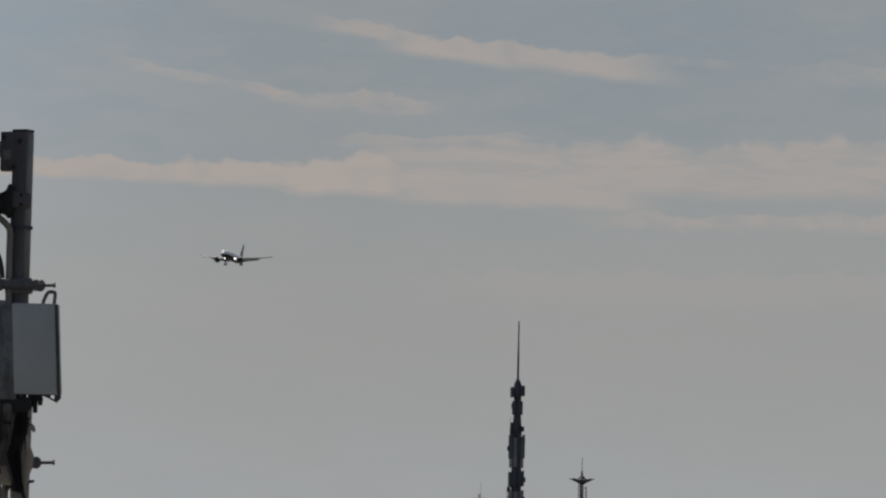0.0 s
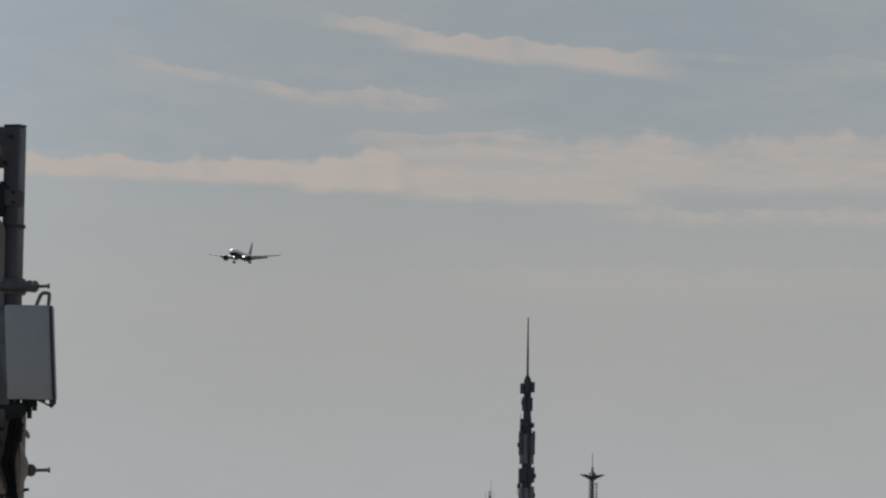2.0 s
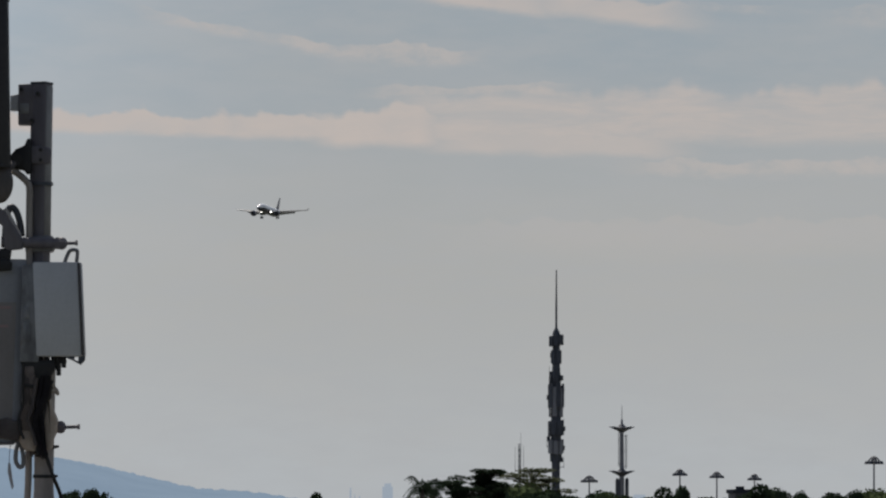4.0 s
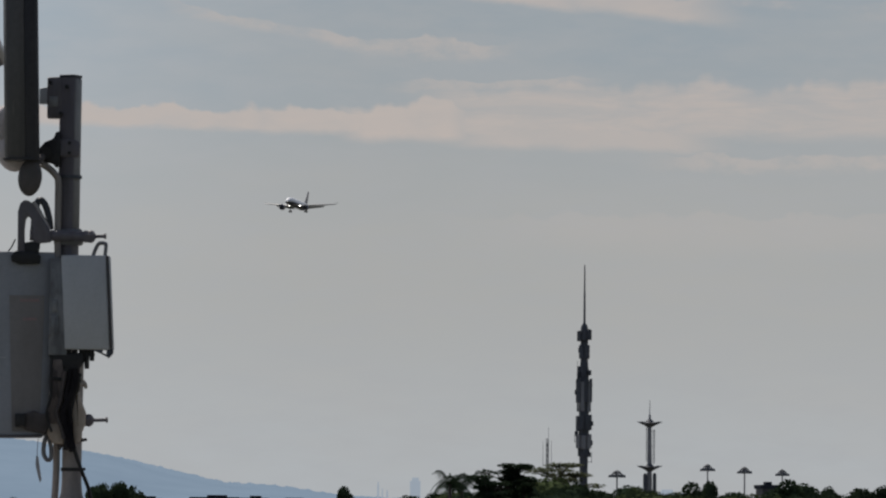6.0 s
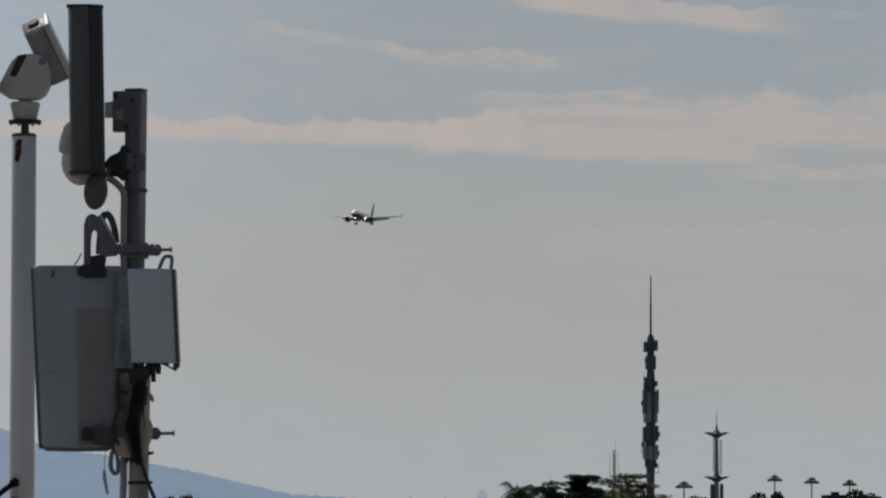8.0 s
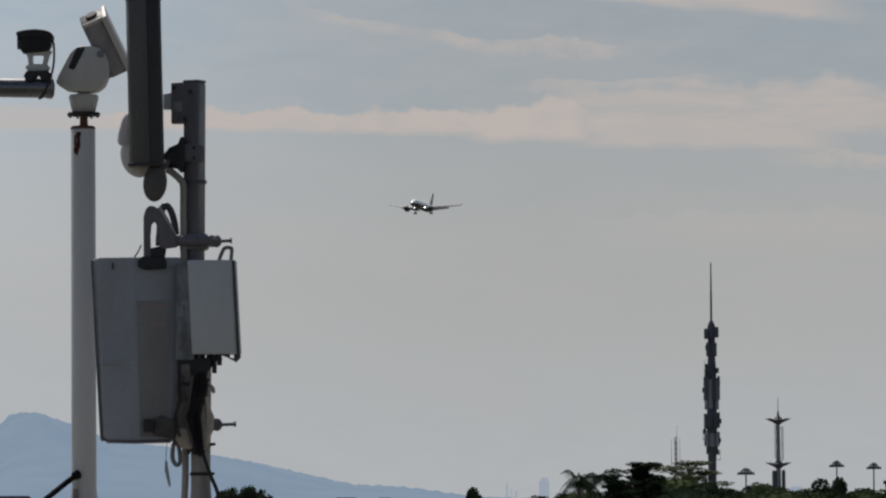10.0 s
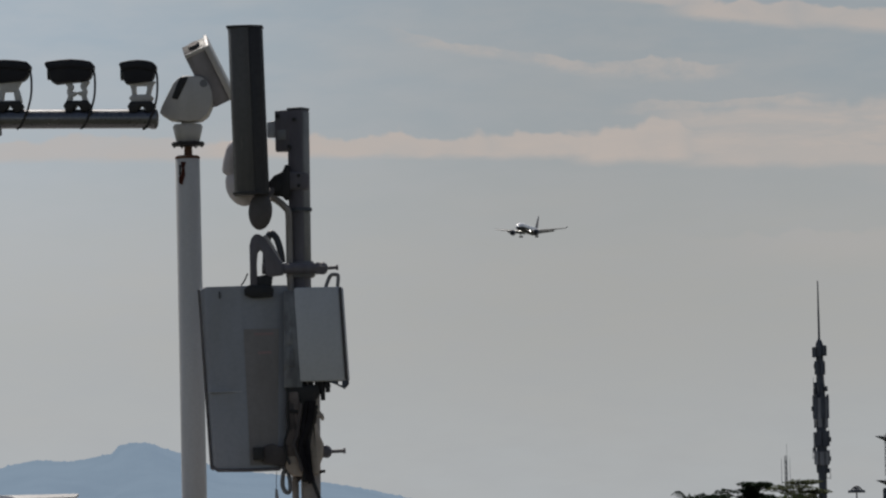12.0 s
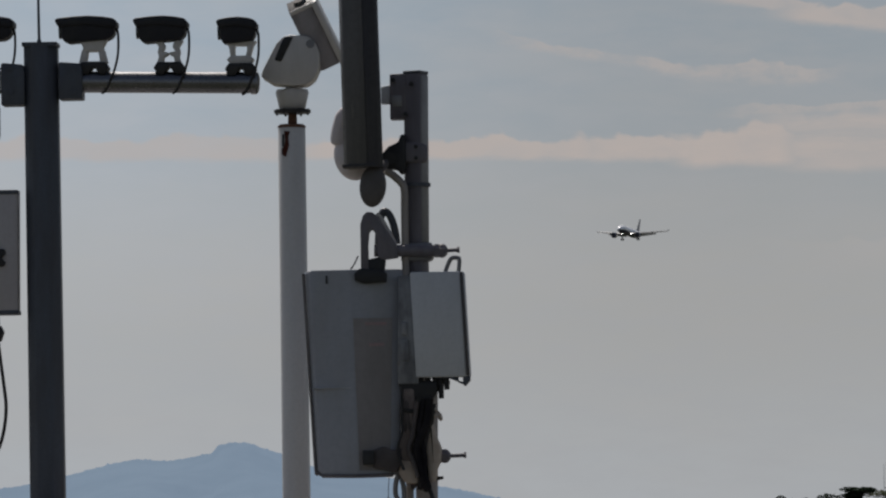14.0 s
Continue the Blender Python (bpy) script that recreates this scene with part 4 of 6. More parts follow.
def airliner(u, v, d):
    """Built nose to -y about its middle, then turned and set in the air."""
    plane = thing("airliner", at(u, v, d), "white airliner with a dark blue belly landing with its wheels down", "aircraft")
    plane.rotation_euler = (radians(-3.0), radians(0.8), radians(-15.0))

    def add(name, bm, mat, parent=plane, label="", smooth=40):
        me = bpy.data.meshes.new(name)
        for f in bm.faces:
            f.smooth = True
        for e in bm.edges:
            if len(e.link_faces) == 2 and e.calc_face_angle(0) > radians(smooth):
                e.smooth = False
        bm.to_mesh(me)
        bm.free()
        me.materials.append(mat)
        ob = new(name, me)
        ob.parent = parent
        return tagged(ob, label)

    stations = [(-18.8, 0.08, -0.55), (-18.3, 0.62, -0.45), (-17.3, 1.15, -0.28), (-15.8, 1.62, -0.1), (-13.8, 1.9, 0), (-10, 1.98, 0), (0, 1.98, 0), (8, 1.98, 0),
                (12, 1.75, 0.2), (15.5, 1.2, 0.62), (18, 0.6, 0.95), (18.9, 0.2, 1.05)]
    n = 24
    ring = [[Vector((r * math.cos(6.28318 * k / n), y, z + r * math.sin(6.28318 * k / n))) for k in range(n)] for y, r, z in stations]
    bm = B()
    loft(bm, ring)
    add("fuselage", bm, plane_white)
    # dark lower shell, a little proud of the skin
    bm = B()
    lower = [[Vector(((r * 1.012 + 0.02) * math.cos(a), y, z + (r * 1.012 + 0.02) * math.sin(a))) for a in [math.pi * 1.04 + (math.pi * 0.92) * k / 12 for k in range(13)]] for y, r, z in stations[:-1]]
    vs = [[bm.verts.new(p) for p in row] for row in lower]
    for a, b in zip(vs, vs[1:]):
        for k in range(12):
            bm.faces.new((a[k], a[k + 1], b[k + 1], b[k]))
    bmesh.ops.solidify(bm, geom=bm.faces[:], thickness=0.03)
    add("belly_paint", bm, plane_blue, plane, "dark blue lower shell of the fuselage")
    bm = B()
    loft(bm, [[Vector((sx * 0.95, -17.45 + 0.25 * abs(sx), 0.18)) for sx in (-1, -0.4, 0.4, 1)] + [Vector((sx * 0.8, -16.9 + 0.25 * abs(sx), 0.78)) for sx in (1, 0.4, -0.4, -1)],
              [Vector((sx * 0.95, -16.2, 0.18)) for sx in (-1, -0.4, 0.4, 1)] + [Vector((sx * 0.8, -16.0, 0.78)) for sx in (1, 0.4, -0.4, -1)]])
    add("windscreen", bm, glass, plane, "dark cockpit windscreen")

    def foil(root, tip, chord0, chord1, thick, sweep_axis=Vector((0, 0, 1))):
        """A wing from root to tip; leading edge first along +y."""
        bm2 = B()
        rows = []
        for p, c, h in ((root, chord0, thick), (root.lerp(tip, 0.4), chord0 * 0.6 + chord1 * 0.4, thick * 0.7), (tip, chord1, thick * 0.35)):
            rows.append([p + Vector((0, c * q, 0)) + sweep_axis * h * w for q, w in ((0, 0), (0.12, 0.5), (0.4, 0.62), (0.75, 0.35), (1, 0), (0.75, -0.15), (0.4, -0.35), (0.12, -0.35))])
        return loft(bm2, rows)

    for sx in (-1, 1):
        wing = add("wing", foil(Vector((sx * 1.6, -4.6, -1.15)), Vector((sx * 17.0, 4.4, 0.75)), 6.6, 1.7, 1.05), plane_grey, plane, "grey wing")
        bm = foil(Vector((sx * 16.9, 4.5, 0.72)), Vector((sx * 17.8, 5.4, 1.7)), 1.5, 0.7, 0.12, Vector((sx * 0.9, 0, -0.4)))
        add("winglet", bm, plane_grey, wing)
        # flaps let down behind the wing
        bm = B()
        loft(bm, [[Vector((sx * 2.2, 1.6, -1.2)), Vector((sx * 2.2, 3.4, -1.85)), Vector((sx * 2.2, 3.4, -1.95)), Vector((sx * 2.2, 1.6, -1.4))],
                  [Vector((sx * 11.5, 4.3, -0.1)), Vector((sx * 11.5, 5.3, -0.5)), Vector((sx * 11.5, 5.3, -0.58)), Vector((sx * 11.5, 4.3, -0.22))]])
        add("flap", bm, plane_grey, wing)
        bm = B()
        lathe(bm, (sx * 5.75, -7.6, -2.0), [(0, 1.0), (0.05, 1.2), (0.7, 1.34), (2.4, 1.26), (4.0, 0.8), (4.6, 0.4)], 20, Vector((0, 1, 0.02)))
        block(bm, (sx * 5.75 - 0.15, -6.6, -1.2), (sx * 5.75 + 0.15, -2.0, -0.6), 0.05, 1)
        engine = add("engine", bm, plane_blue, plane, "dark blue engine nacelle")
        bm = B()
        lathe(bm, (sx * 5.75, -7.62, -2.0), [(0, 0.02), (0.03, 0.2), (0.06, 0.8)], 20, Vector((0, -1, 0)))
        add("fan", bm, black, engine)
        add("tailplane", foil(Vector((sx * 0.7, 13.6, 1.0)), Vector((sx * 6.2, 17.4, 1.5)), 3.6, 1.3, 0.3), plane_grey, plane)
        bm = B()
        rod(bm, (sx * 3.8, 1.6, -1.0), (sx * 3.8, 1.4, -3.1), 0.17, 0.14, 10)
        gear = add("main_gear", bm, plane_grey, plane)
        for dx in (-0.45, 0.45):
            bm = B()
            rod(bm, (sx * 3.8 + dx - 0.2, 1.4, -3.2), (sx * 3.8 + dx + 0.2, 1.4, -3.2), 0.56, 0.56, 16)
            add("wheel", bm, tyre, gear)
        bm = B()
        ball(bm, (sx * 2.35, -4.75, -1.1), (0.14, 0.14, 0.14) if sx < 0 else (0.24, 0.24, 0.24), None, 10, 7)
        add("landing_lamp", bm, lamp_light, wing, "lit landing lamp")
    bm = foil(Vector((0, 11.6, 1.5)), Vector((0, 17.6, 8.0)), 5.6, 1.9, 0.35, Vector((1, 0, 0)))
    add("fin", bm, plane_fin, plane, "grey tail fin")
    bm = B()
    rod(bm, (0, -13.4, -1.6), (0, -13.6, -3.0), 0.12, 0.1, 8)
    nose = add("nose_gear", bm, plane_grey, plane)
    for dx in (-0.25, 0.25):
        bm = B()
        rod(bm, (dx - 0.12, -13.6, -3.15), (dx + 0.12, -13.6, -3.15), 0.4, 0.4, 14)
        add("wheel", bm, tyre, nose)
    bm = B()
    ball(bm, (0, -13.75, -2.0), (0.16, 0.16, 0.16), None, 10, 7)
    add("taxi_lamp", bm, lamp_light, nose, "lit nose lamp")


airliner(-57, 534, 2650.0)

# ---------------------------------------------------------------- the roof with its parapet
ROOF = 11.90
TOP = EYE - 29.5 * 26.2 / UNIT          # top of the coping
ROOF_L, ROOF_R = -3.75, 257 * 26.1 / UNIT

home = thing("roof_building", (-1.5, 30, 0), "flat-roofed building with mauve-grey plaster and a pale coping", "building")
bm = B()
block(bm, (ROOF_L, 26.16, -0.5), (ROOF_R - 0.012, 34.0, ROOF - 0.16), 0.01, 1)
part("wall", bm, plaster, home, "mauve-grey plastered wall")
bm = B()
block(bm, (ROOF_L + 0.18, 26.34, ROOF - 0.16), (ROOF_R - 0.18, 33.8, ROOF - 0.03), 0.005, 1)
part("roof", bm, roof_felt, home, "grey screed roof")
bm = B()
block(bm, (ROOF_L, 26.16, ROOF - 0.159), (ROOF_R - 0.012, 26.34, TOP - 0.021), 0.008, 1)
part("parapet", bm, plaster, home, "low mauve-grey parapet")
x = ROOF_L
rng = random.Random(3)
while x < ROOF_R - 0.05:
    x1 = min(x + 0.9, ROOF_R)
    if ROOF_R - x1 < 0.3:
        x1 = ROOF_R
    bm = B()
    dz = rng.uniform(-0.0015, 0.0015)
    side_cut = [(26.09, TOP - 0.022), (26.37, TOP - 0.022), (26.37, TOP), (26.33, TOP), (26.092, TOP - 0.017)]
    loft(bm, [[(xx, yy, zz + dz) for yy, zz in side_cut] for xx in (x + 0.002, x1 - 0.002)], 0.0015)
    part("coping_slab", bm, coping_paint, home, "pinkish white coping slab")
    x = x1

# ---------------------------------------------------------------- the antenna mast
D = 26.5
K = D / UNIT                             # metres to one unit at the mast


def antenna_mast():
    foot = at(-452, 0, D)
    mast = thing("antenna_mast", (foot.x, D, TOP), "grey rectangular steel antenna mast on a white flared foot", "mast")
    # upper tube: slim rectangular section turned a little, so that its right side shows
    a = radians(24)
    fx, sx = Vector((math.cos(a), -math.sin(a), 0)), Vector((math.sin(a), math.cos(a), 0))
    def tube(bm, u, v0, u1, v1, wide, deep, bevel):
        rings = []
        for uu, vv in ((u, v0), (u1, v1)):
            c = at(uu, vv, D)
            rings.append([c + fx * p * wide + sx * q * deep for p, q in ((-0.5, -0.5), (0.5, -0.5), (0.5, 0.5), (-0.5, 0.5))])
        return loft(bm, rings, bevel)
    bm = B()
    tube(bm, -464, 240, -460.5, 757, 0.078, 0.085, 0.010)
    part("tube", bm, mast_grey, mast, "mauve-grey rectangular tube")
    # paler strip added to the right face in place of light on it
    bm = B()
    rings = [[at(uu, vv, D) + fx * p + sx * q for p, q in ((0.037, -0.034), (0.042, -0.034), (0.042, 0.034), (0.037, 0.034))] for uu, vv in ((-462.6, 478), (-460.5, 752))]
    loft(bm, rings, 0.0015)
    part("side_strip", bm, galvanised, mast, "paler strip painting the light on the tube's right face")
    bm = B()
    tube(bm, -460.5, 755, -460.4, 760, 0.079, 0.086, 0.003)
    part("cap", bm, dark_steel, mast)
    # lower white pipe and its flared foot
    bm = B()
    base = at(-452, -22, D)
    lathe(bm, base, [(0.0, 0.125), (0.012, 0.125), (0.014, 0.094), (0.055, 0.068), (0.11, 0.0505), (0.16, 0.0465), (0.245, 0.0455), (0.72, 0.052)], 24)
    part("foot", bm, dirty_white, mast, "white painted lower pipe with a flared foot")
    bm = B()
    for q in range(4):
        bm = B()
        t = q * math.pi / 2 + 0.5
        o = Vector((math.cos(t), math.sin(t), 0))
        p = base + o * 0.05
        loft(bm, [[p + o.cross(Vector((0, 0, 1))) * w + Vector((0, 0, 0.01)) for w in (-0.004, 0.004)] + [p + o * 0.07 + o.cross(Vector((0, 0, 1))) * w + Vector((0, 0, 0.01)) for w in (0.004, -0.004)],
                  [p + o.cross(Vector((0, 0, 1))) * w + Vector((0, 0, 0.085)) for w in (-0.004, 0.004)] + [p + o * 0.01 + o.cross(Vector((0, 0, 1))) * w + Vector((0, 0, 0.085)) for w in (0.004, -0.004)]])
        part("gusset", bm, dirty_white, mast)
    # thin conduit beside the mast
    bm = B()
    pipe(bm, [at(-512, 603, D - 0.06), at(-500, 596, D - 0.05), at(-486, 583, D - 0.05), at(-481, 570, D - 0.05), at(-481, 520, D - 0.05), at(-480, 300, D - 0.05), at(-479, 90, D - 0.02), at(-481, 20, D + 0.02), at(-484, -8, D + 0.03), at(-487, -26, D + 0.04)], 0.0165, 12, 4)
    part("conduit", bm, dirty_white, mast, "thin dirty white cable conduit")
    for v, w in ((579, 0.058), (62, 0.0505), (114, 0.056)):
        bm = B()
        c = at(-461 if v > 200 else -452.5, v, D)
        lathe(bm, c - Vector((0, 0, 0.008)), [(0, w - 0.012), (0, w), (0.016, w), (0.016, w - 0.012)], 20)
        if v < 200:
            rod(bm, c + Vector((w - 0.006, -0.02, 0)), c + Vector((w + 0.014, -0.03, 0.002)), 0.007, 0.007, 8)
        part("strap", bm, black if v < 200 else dark_steel, mast, "dark strap clamp")
    # square junction block near the top, with a pale lug to the tall antenna
    bm = B()
    slab(bm, [(-502, 684), (-476, 684), (-476, 752), (-481, 757), (-502, 756)], D - 0.03, 0.08, 0.005)
    block_ob = part("top_bracket", bm, mast_grey, mast, "grey steel bracket")
    bm = B()
    slab(bm, [(-499, 704), (-483, 704), (-483, 722), (-499, 722)], D - 0.034, 0.01, 0.002)
    part("bracket_plate", bm, galvanised, block_ob, "paler inset plate")
    bm = B()
    slab(bm, [(-516, 709), (-500, 709), (-500, 739), (-516, 736)], D - 0.02, 0.05, 0.004)
    part("lug", bm, radome, block_ob, "pale plastic lug")
    for uu, v in ((-468, 740), (-497, 747), (-478, 692)):
        bm = B()
        c = at(uu, v, D - 0.06)
        rod(bm, c, c + Vector((0, 0.05, 0)), 0.010, 0.010, 6)
        part("bolt", bm, black, block_ob)
    # clamps with long threaded bolts
    for v, r0, u_end in ((474, 0.026, -396), (149, 0.026, -390)):
        bm = B()
        rod(bm, at(-530 if v > 300 else -512, v + 2, D - 0.075), at(-433, v, D - 0.075), r0, r0 * 0.92, 14)
        rod(bm, at(-434, v, D - 0.075), at(-418, v, D - 0.075), r0 * 1.12, r0 * 1.02, 6)
        clamp = part("clamp_bar", bm, mast_grey, mast)
        bm = B()
        rod(bm, at(-420, v, D - 0.075), at(u_end, v + 1, D - 0.075), 0.0085, 0.0085, 10)
        rod(bm, at(u_end + 1, v + 1, D - 0.075), at(u_end - 3, v + 1, D - 0.075), 0.013, 0.013, 6)
        part("threaded_bolt", bm, mast_grey, clamp)
        bm = B()
        ball(bm, at(-423, v, D - 0.075), (0.026, 0.024, 0.030), None, 12, 8)
        part("nut", bm, mast_grey, clamp, "rounded cap nut")
        bm = B()
        slab(bm, [(-488, v - 16), (-440, v - 15), (-436, v - 8), (-436, v + 8), (-440, v + 14), (-488, v + 13)], D - 0.058, 0.11, 0.008)
        part("clamp_jaw", bm, galvanised if v > 300 else dusty, mast)
    # dark swivel joint that carries the tall antenna
    bm = B()
    slab(bm, [(-517, 628), (-506, 641), (-490, 648), (-486, 660), (-478, 660), (-478, 600), (-486, 596), (-492, 604), (-512, 606)], D - 0.07, 0.07, 0.008)
    rod(bm, at(-505, 622, D - 0.1), at(-505, 622, D + 0.02), 0.03, 0.03, 12)
    joint = part("swivel_joint", bm, black, mast, "black cast swivel joint")
    bm = B()
    slab(bm, [(-486, 616), (-452, 614), (-444, 617), (-443, 642), (-452, 646), (-486, 648)], D - 0.056, 0.108, 0.010)
    collar = part("collar", bm, mast_grey, mast, "grey steel collar")
    for v in (622, 640):
        bm = B()
        rod(bm, at(-462, v, D - 0.066), at(-462, v, D - 0.05), 0.009, 0.009, 6)
        part("bolt", bm, black, collar)
    return mast


def tall_antenna():
    d = 26.28
    ant = thing("tall_panel_antenna", at(-549, 612, d), "tall weathered dark grey panel antenna hanging on the mast", "antenna")
    # right part is a darker shell: shade of that side put into colour
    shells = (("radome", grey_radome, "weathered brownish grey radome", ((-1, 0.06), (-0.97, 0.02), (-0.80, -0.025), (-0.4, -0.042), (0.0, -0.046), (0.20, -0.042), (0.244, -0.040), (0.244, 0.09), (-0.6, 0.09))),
              ("side_channel", side_shade_and_cap, "right side of the radome, its shade painted blue-black", ((0.245, -0.040), (0.40, -0.036), (0.86, -0.026), (0.97, -0.012), (1.0, 0.01), (1.0, 0.07), (0.6, 0.09), (0.245, 0.09))))
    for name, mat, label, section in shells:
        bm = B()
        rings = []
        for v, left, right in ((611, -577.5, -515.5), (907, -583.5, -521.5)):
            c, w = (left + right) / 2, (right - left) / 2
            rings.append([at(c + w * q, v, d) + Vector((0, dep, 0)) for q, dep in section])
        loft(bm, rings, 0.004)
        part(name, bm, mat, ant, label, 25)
    for v0, v1, k in ((905, 909, -583.5), (608, 613, -577.5)):
        bm = B()
        rings = [[at(k + 62 * (q + 1) / 2 + (q * 1.2), v, d) + Vector((0, dep, 0)) for q, dep in ((-1, -0.03), (-0.5, -0.048), (0.4, -0.048), (1, -0.01), (1, 0.095), (-1, 0.095))] for v in (v0, v1)]
        loft(bm, rings, 0.003)
        part("end_cap", bm, side_shade_and_cap, ant, "dark end cap")
    # pale rounded covers behind the foot of the antenna
    bm = B()
    slab(bm, [(-599, 647), (-572, 641), (-566, 692), (-572, 706), (-582, 704), (-590, 692), (-596, 670)], d + 0.10, 0.10, 0.02)
    part("upper_cover", bm, cover_pale, ant, "pale grey rounded cover")
    bm = B()
    ball(bm, at(-563, 624, d + 0.14), (0.075, 0.05, 0.098), Matrix.Rotation(radians(-18), 4, "Y"), 20, 14)
    part("lower_cover", bm, cover_pale, ant, "pale grey rounded cover")
    bm = B()
    ball(bm, at(-531, 578, d + 0.03), (0.056, 0.04, 0.088), Matrix.Rotation(radians(5), 4, "Y"), 20, 14)
    rod(bm, at(-527, 596, d + 0.03), at(-511, 615, d + 0.13), 0.02, 0.02, 10)
    part("drum", bm, drum_grey, ant, "brownish grey oval drum")
    return ant


def wide_antenna():
    d = 26.42
    ant = thing("wide_panel_antenna", at(-560, 122, d), "wide pale grey panel antenna tilted on the white mast", "antenna")
    top = [(-644, 0.075), (-641, 0.03), (-634, 0.006), (-572, -0.018), (-569, -0.018), (-500, 0.004), (-484, 0.02), (-484, 0.10), (-640, 0.12)]
    bot = [(-628, 0.045), (-625, 0.0), (-619, -0.024), (-562, -0.048), (-559, -0.048), (-508, -0.03), (-495, -0.015), (-495, 0.06), (-624, 0.09)]
    rings = []
    # inset of the outer edge at the rounded lower and upper corners
    for t, inset in ((0.0, 9.0), (0.006, 5.0), (0.016, 2.0), (0.03, 0.0), (0.35, 0.0), (0.7, 0.0), (0.985, 0.0), (0.994, 1.5), (1.0, 4.0)):
        rings.append([at(b[0] + (a[0] - b[0]) * t + (inset if i in (0, 1, 2, 8) else 0.0), 120 + (446 - 120) * t, d) + Vector((0, b[1] + (a[1] - b[1]) * t, 0))
                      for i, (a, b) in enumerate(zip(top, bot))])
    bm = B()
    loft(bm, rings, 0.006)
    part("radome", bm, panel_radome, ant, "pale grey stained radome", 15)
    bm = B()
    def face_point(u_top, dep_top, u_bot, dep_bot, v, lift):
        t = (v - 123) / 323.0
        return at(u_bot + (u_top - u_bot) * t, v, d) + Vector((0, dep_bot + (dep_top - dep_bot) * t - lift, 0))
    loft(bm, [[face_point(-567, -0.0175, -557, -0.0475, v, 0.0025), face_point(-501, 0.0035, -509, -0.0305, v, 0.0025),
               face_point(-501, 0.0035, -509, -0.0305, v, -0.004), face_point(-567, -0.0175, -557, -0.0475, v, -0.004)] for v in (128, 259, 369)])
    part("weathered_sheet", bm, faded_sheet, ant, "faded brownish sheet on the radome")
    for v, u0, u1 in ((360, -546, -512), (327, -540, -516)):
        bm = B()
        loft(bm, [[face_point(u0, -0.0105, u0, -0.0405, h, 0.0045), face_point(u1, 0.0005, u1, -0.0345, h, 0.0045),
                   face_point(u1, 0.0005, u1, -0.0345, h, -0.004), face_point(u0, -0.0105, u0, -0.0405, h, -0.004)] for h in (v - 2.5, v + 2.5)])
        part("faded_print", bm, faded_red, ant, "faded reddish print bar")
    # dark strips painting the shade down the outer edge and along the foot
    bm = B()
    pipe(bm, [at(-643.2, 441, d + 0.03), at(-635.5, 285, d + 0.015), at(-628, 136, d + 0.0), at(-625, 126, d - 0.005), at(-617, 121, d - 0.02)], 0.0065, 10, 4)
    part("edge_trim", bm, edge_shade, ant, "dark strip for the shaded edge of the radome")
    bm = B()
    pipe(bm, [at(-617, 120.5, d - 0.02), at(-562, 119.5, d - 0.05), at(-505, 120.5, d - 0.035)], 0.0085, 10, 3)
    part("foot_trim", bm, edge_shade, ant, "dark strip for the shaded edge of the radome")
    # faint seams and a label field
    for v, u0, u1, dd in ((259, -632, -568, -0.022),):
        bm = B()
        slab(bm, [(u0, v - 0.5), (u1, v - 0.5), (u1, v + 0.5), (u0, v + 0.5)], d + dd - (0.012 if v < 300 else 0.0), 0.03, 0.0)
        part("seam", bm, seam_grey, ant)
    bm = B()
    slab(bm, [(-608, 425), (-606, 425), (-606, 437), (-608, 437)], d - 0.016, 0.03, 0.0)
    part("slot", bm, black, ant)
    bm = B()
    slab(bm, [(-562, 429), (-548, 424), (-512, 426), (-511, 440), (-519, 446), (-555, 448), (-563, 440)], d - 0.04, 0.05, 0.006)
    part("upper_shoe", bm, black, ant, "black tilt shoe")
    bm = B()
    slab(bm, [(-553, 137), (-535, 137), (-535, 160), (-553, 160)], d - 0.075, 0.05, 0.004)
    part("lower_shoe", bm, black, ant, "black tilt shoe")
    bm = B()
    slab(bm, [(-537, 132), (-500, 124), (-492, 138), (-492, 164), (-505, 160), (-520, 166), (-537, 160)], d - 0.06, 0.06, 0.008)
    part("lower_arm", bm, grimy, ant, "dusty brown tilt arm")
    # upper tilt arms: two upright loops of flat bar
    bm = B()
    slab(bm, [(-552, 440), (-552, 518), (-548, 532), (-541, 538), (-532, 537), (-525, 530), (-508, 505), (-493, 482), (-492, 464), (-518, 461), (-525, 466),
              (-526, 490), (-528, 503), (-533, 510), (-538, 505), (-540, 484), (-539, 440)], d - 0.03, 0.045, 0.007)
    part("tilt_loop", bm, mast_grey, ant, "grey slotted tilt arm")
    bm = B()
    pipe(bm, [at(-524, 476, d + 0.04), at(-521, 520, d + 0.05), at(-514, 538, d + 0.05), at(-504, 530, d + 0.05), at(-497, 508, d + 0.05), at(-494, 486, d + 0.05)], 0.016, 10, 5)
    part("tilt_loop", bm, dark_steel, ant, "dark looped tilt arm")
    bm = B()
    pipe(bm, [at(-526, 534, d + 0.02), at(-517, 522, d + 0.02), at(-505, 500, d + 0.02), at(-498, 486, d + 0.02)], 0.012, 8, 4)
    part("tilt_link", bm, white_metal, ant)
    bm = B()
    slab(bm, [(-552, 434), (-516, 436), (-512, 462), (-522, 466), (-552, 460)], d - 0.025, 0.05, 0.006)
    part("tilt_foot", bm, black, ant)
    bm = B()
    pipe(bm, [at(-568, 447, d - 0.005), at(-562, 455, d - 0.01), at(-556, 468, d - 0.01)], 0.0035, 6, 3)
    part("tie_wire", bm, black, ant)
    # ring of conduit below
    bm = B()
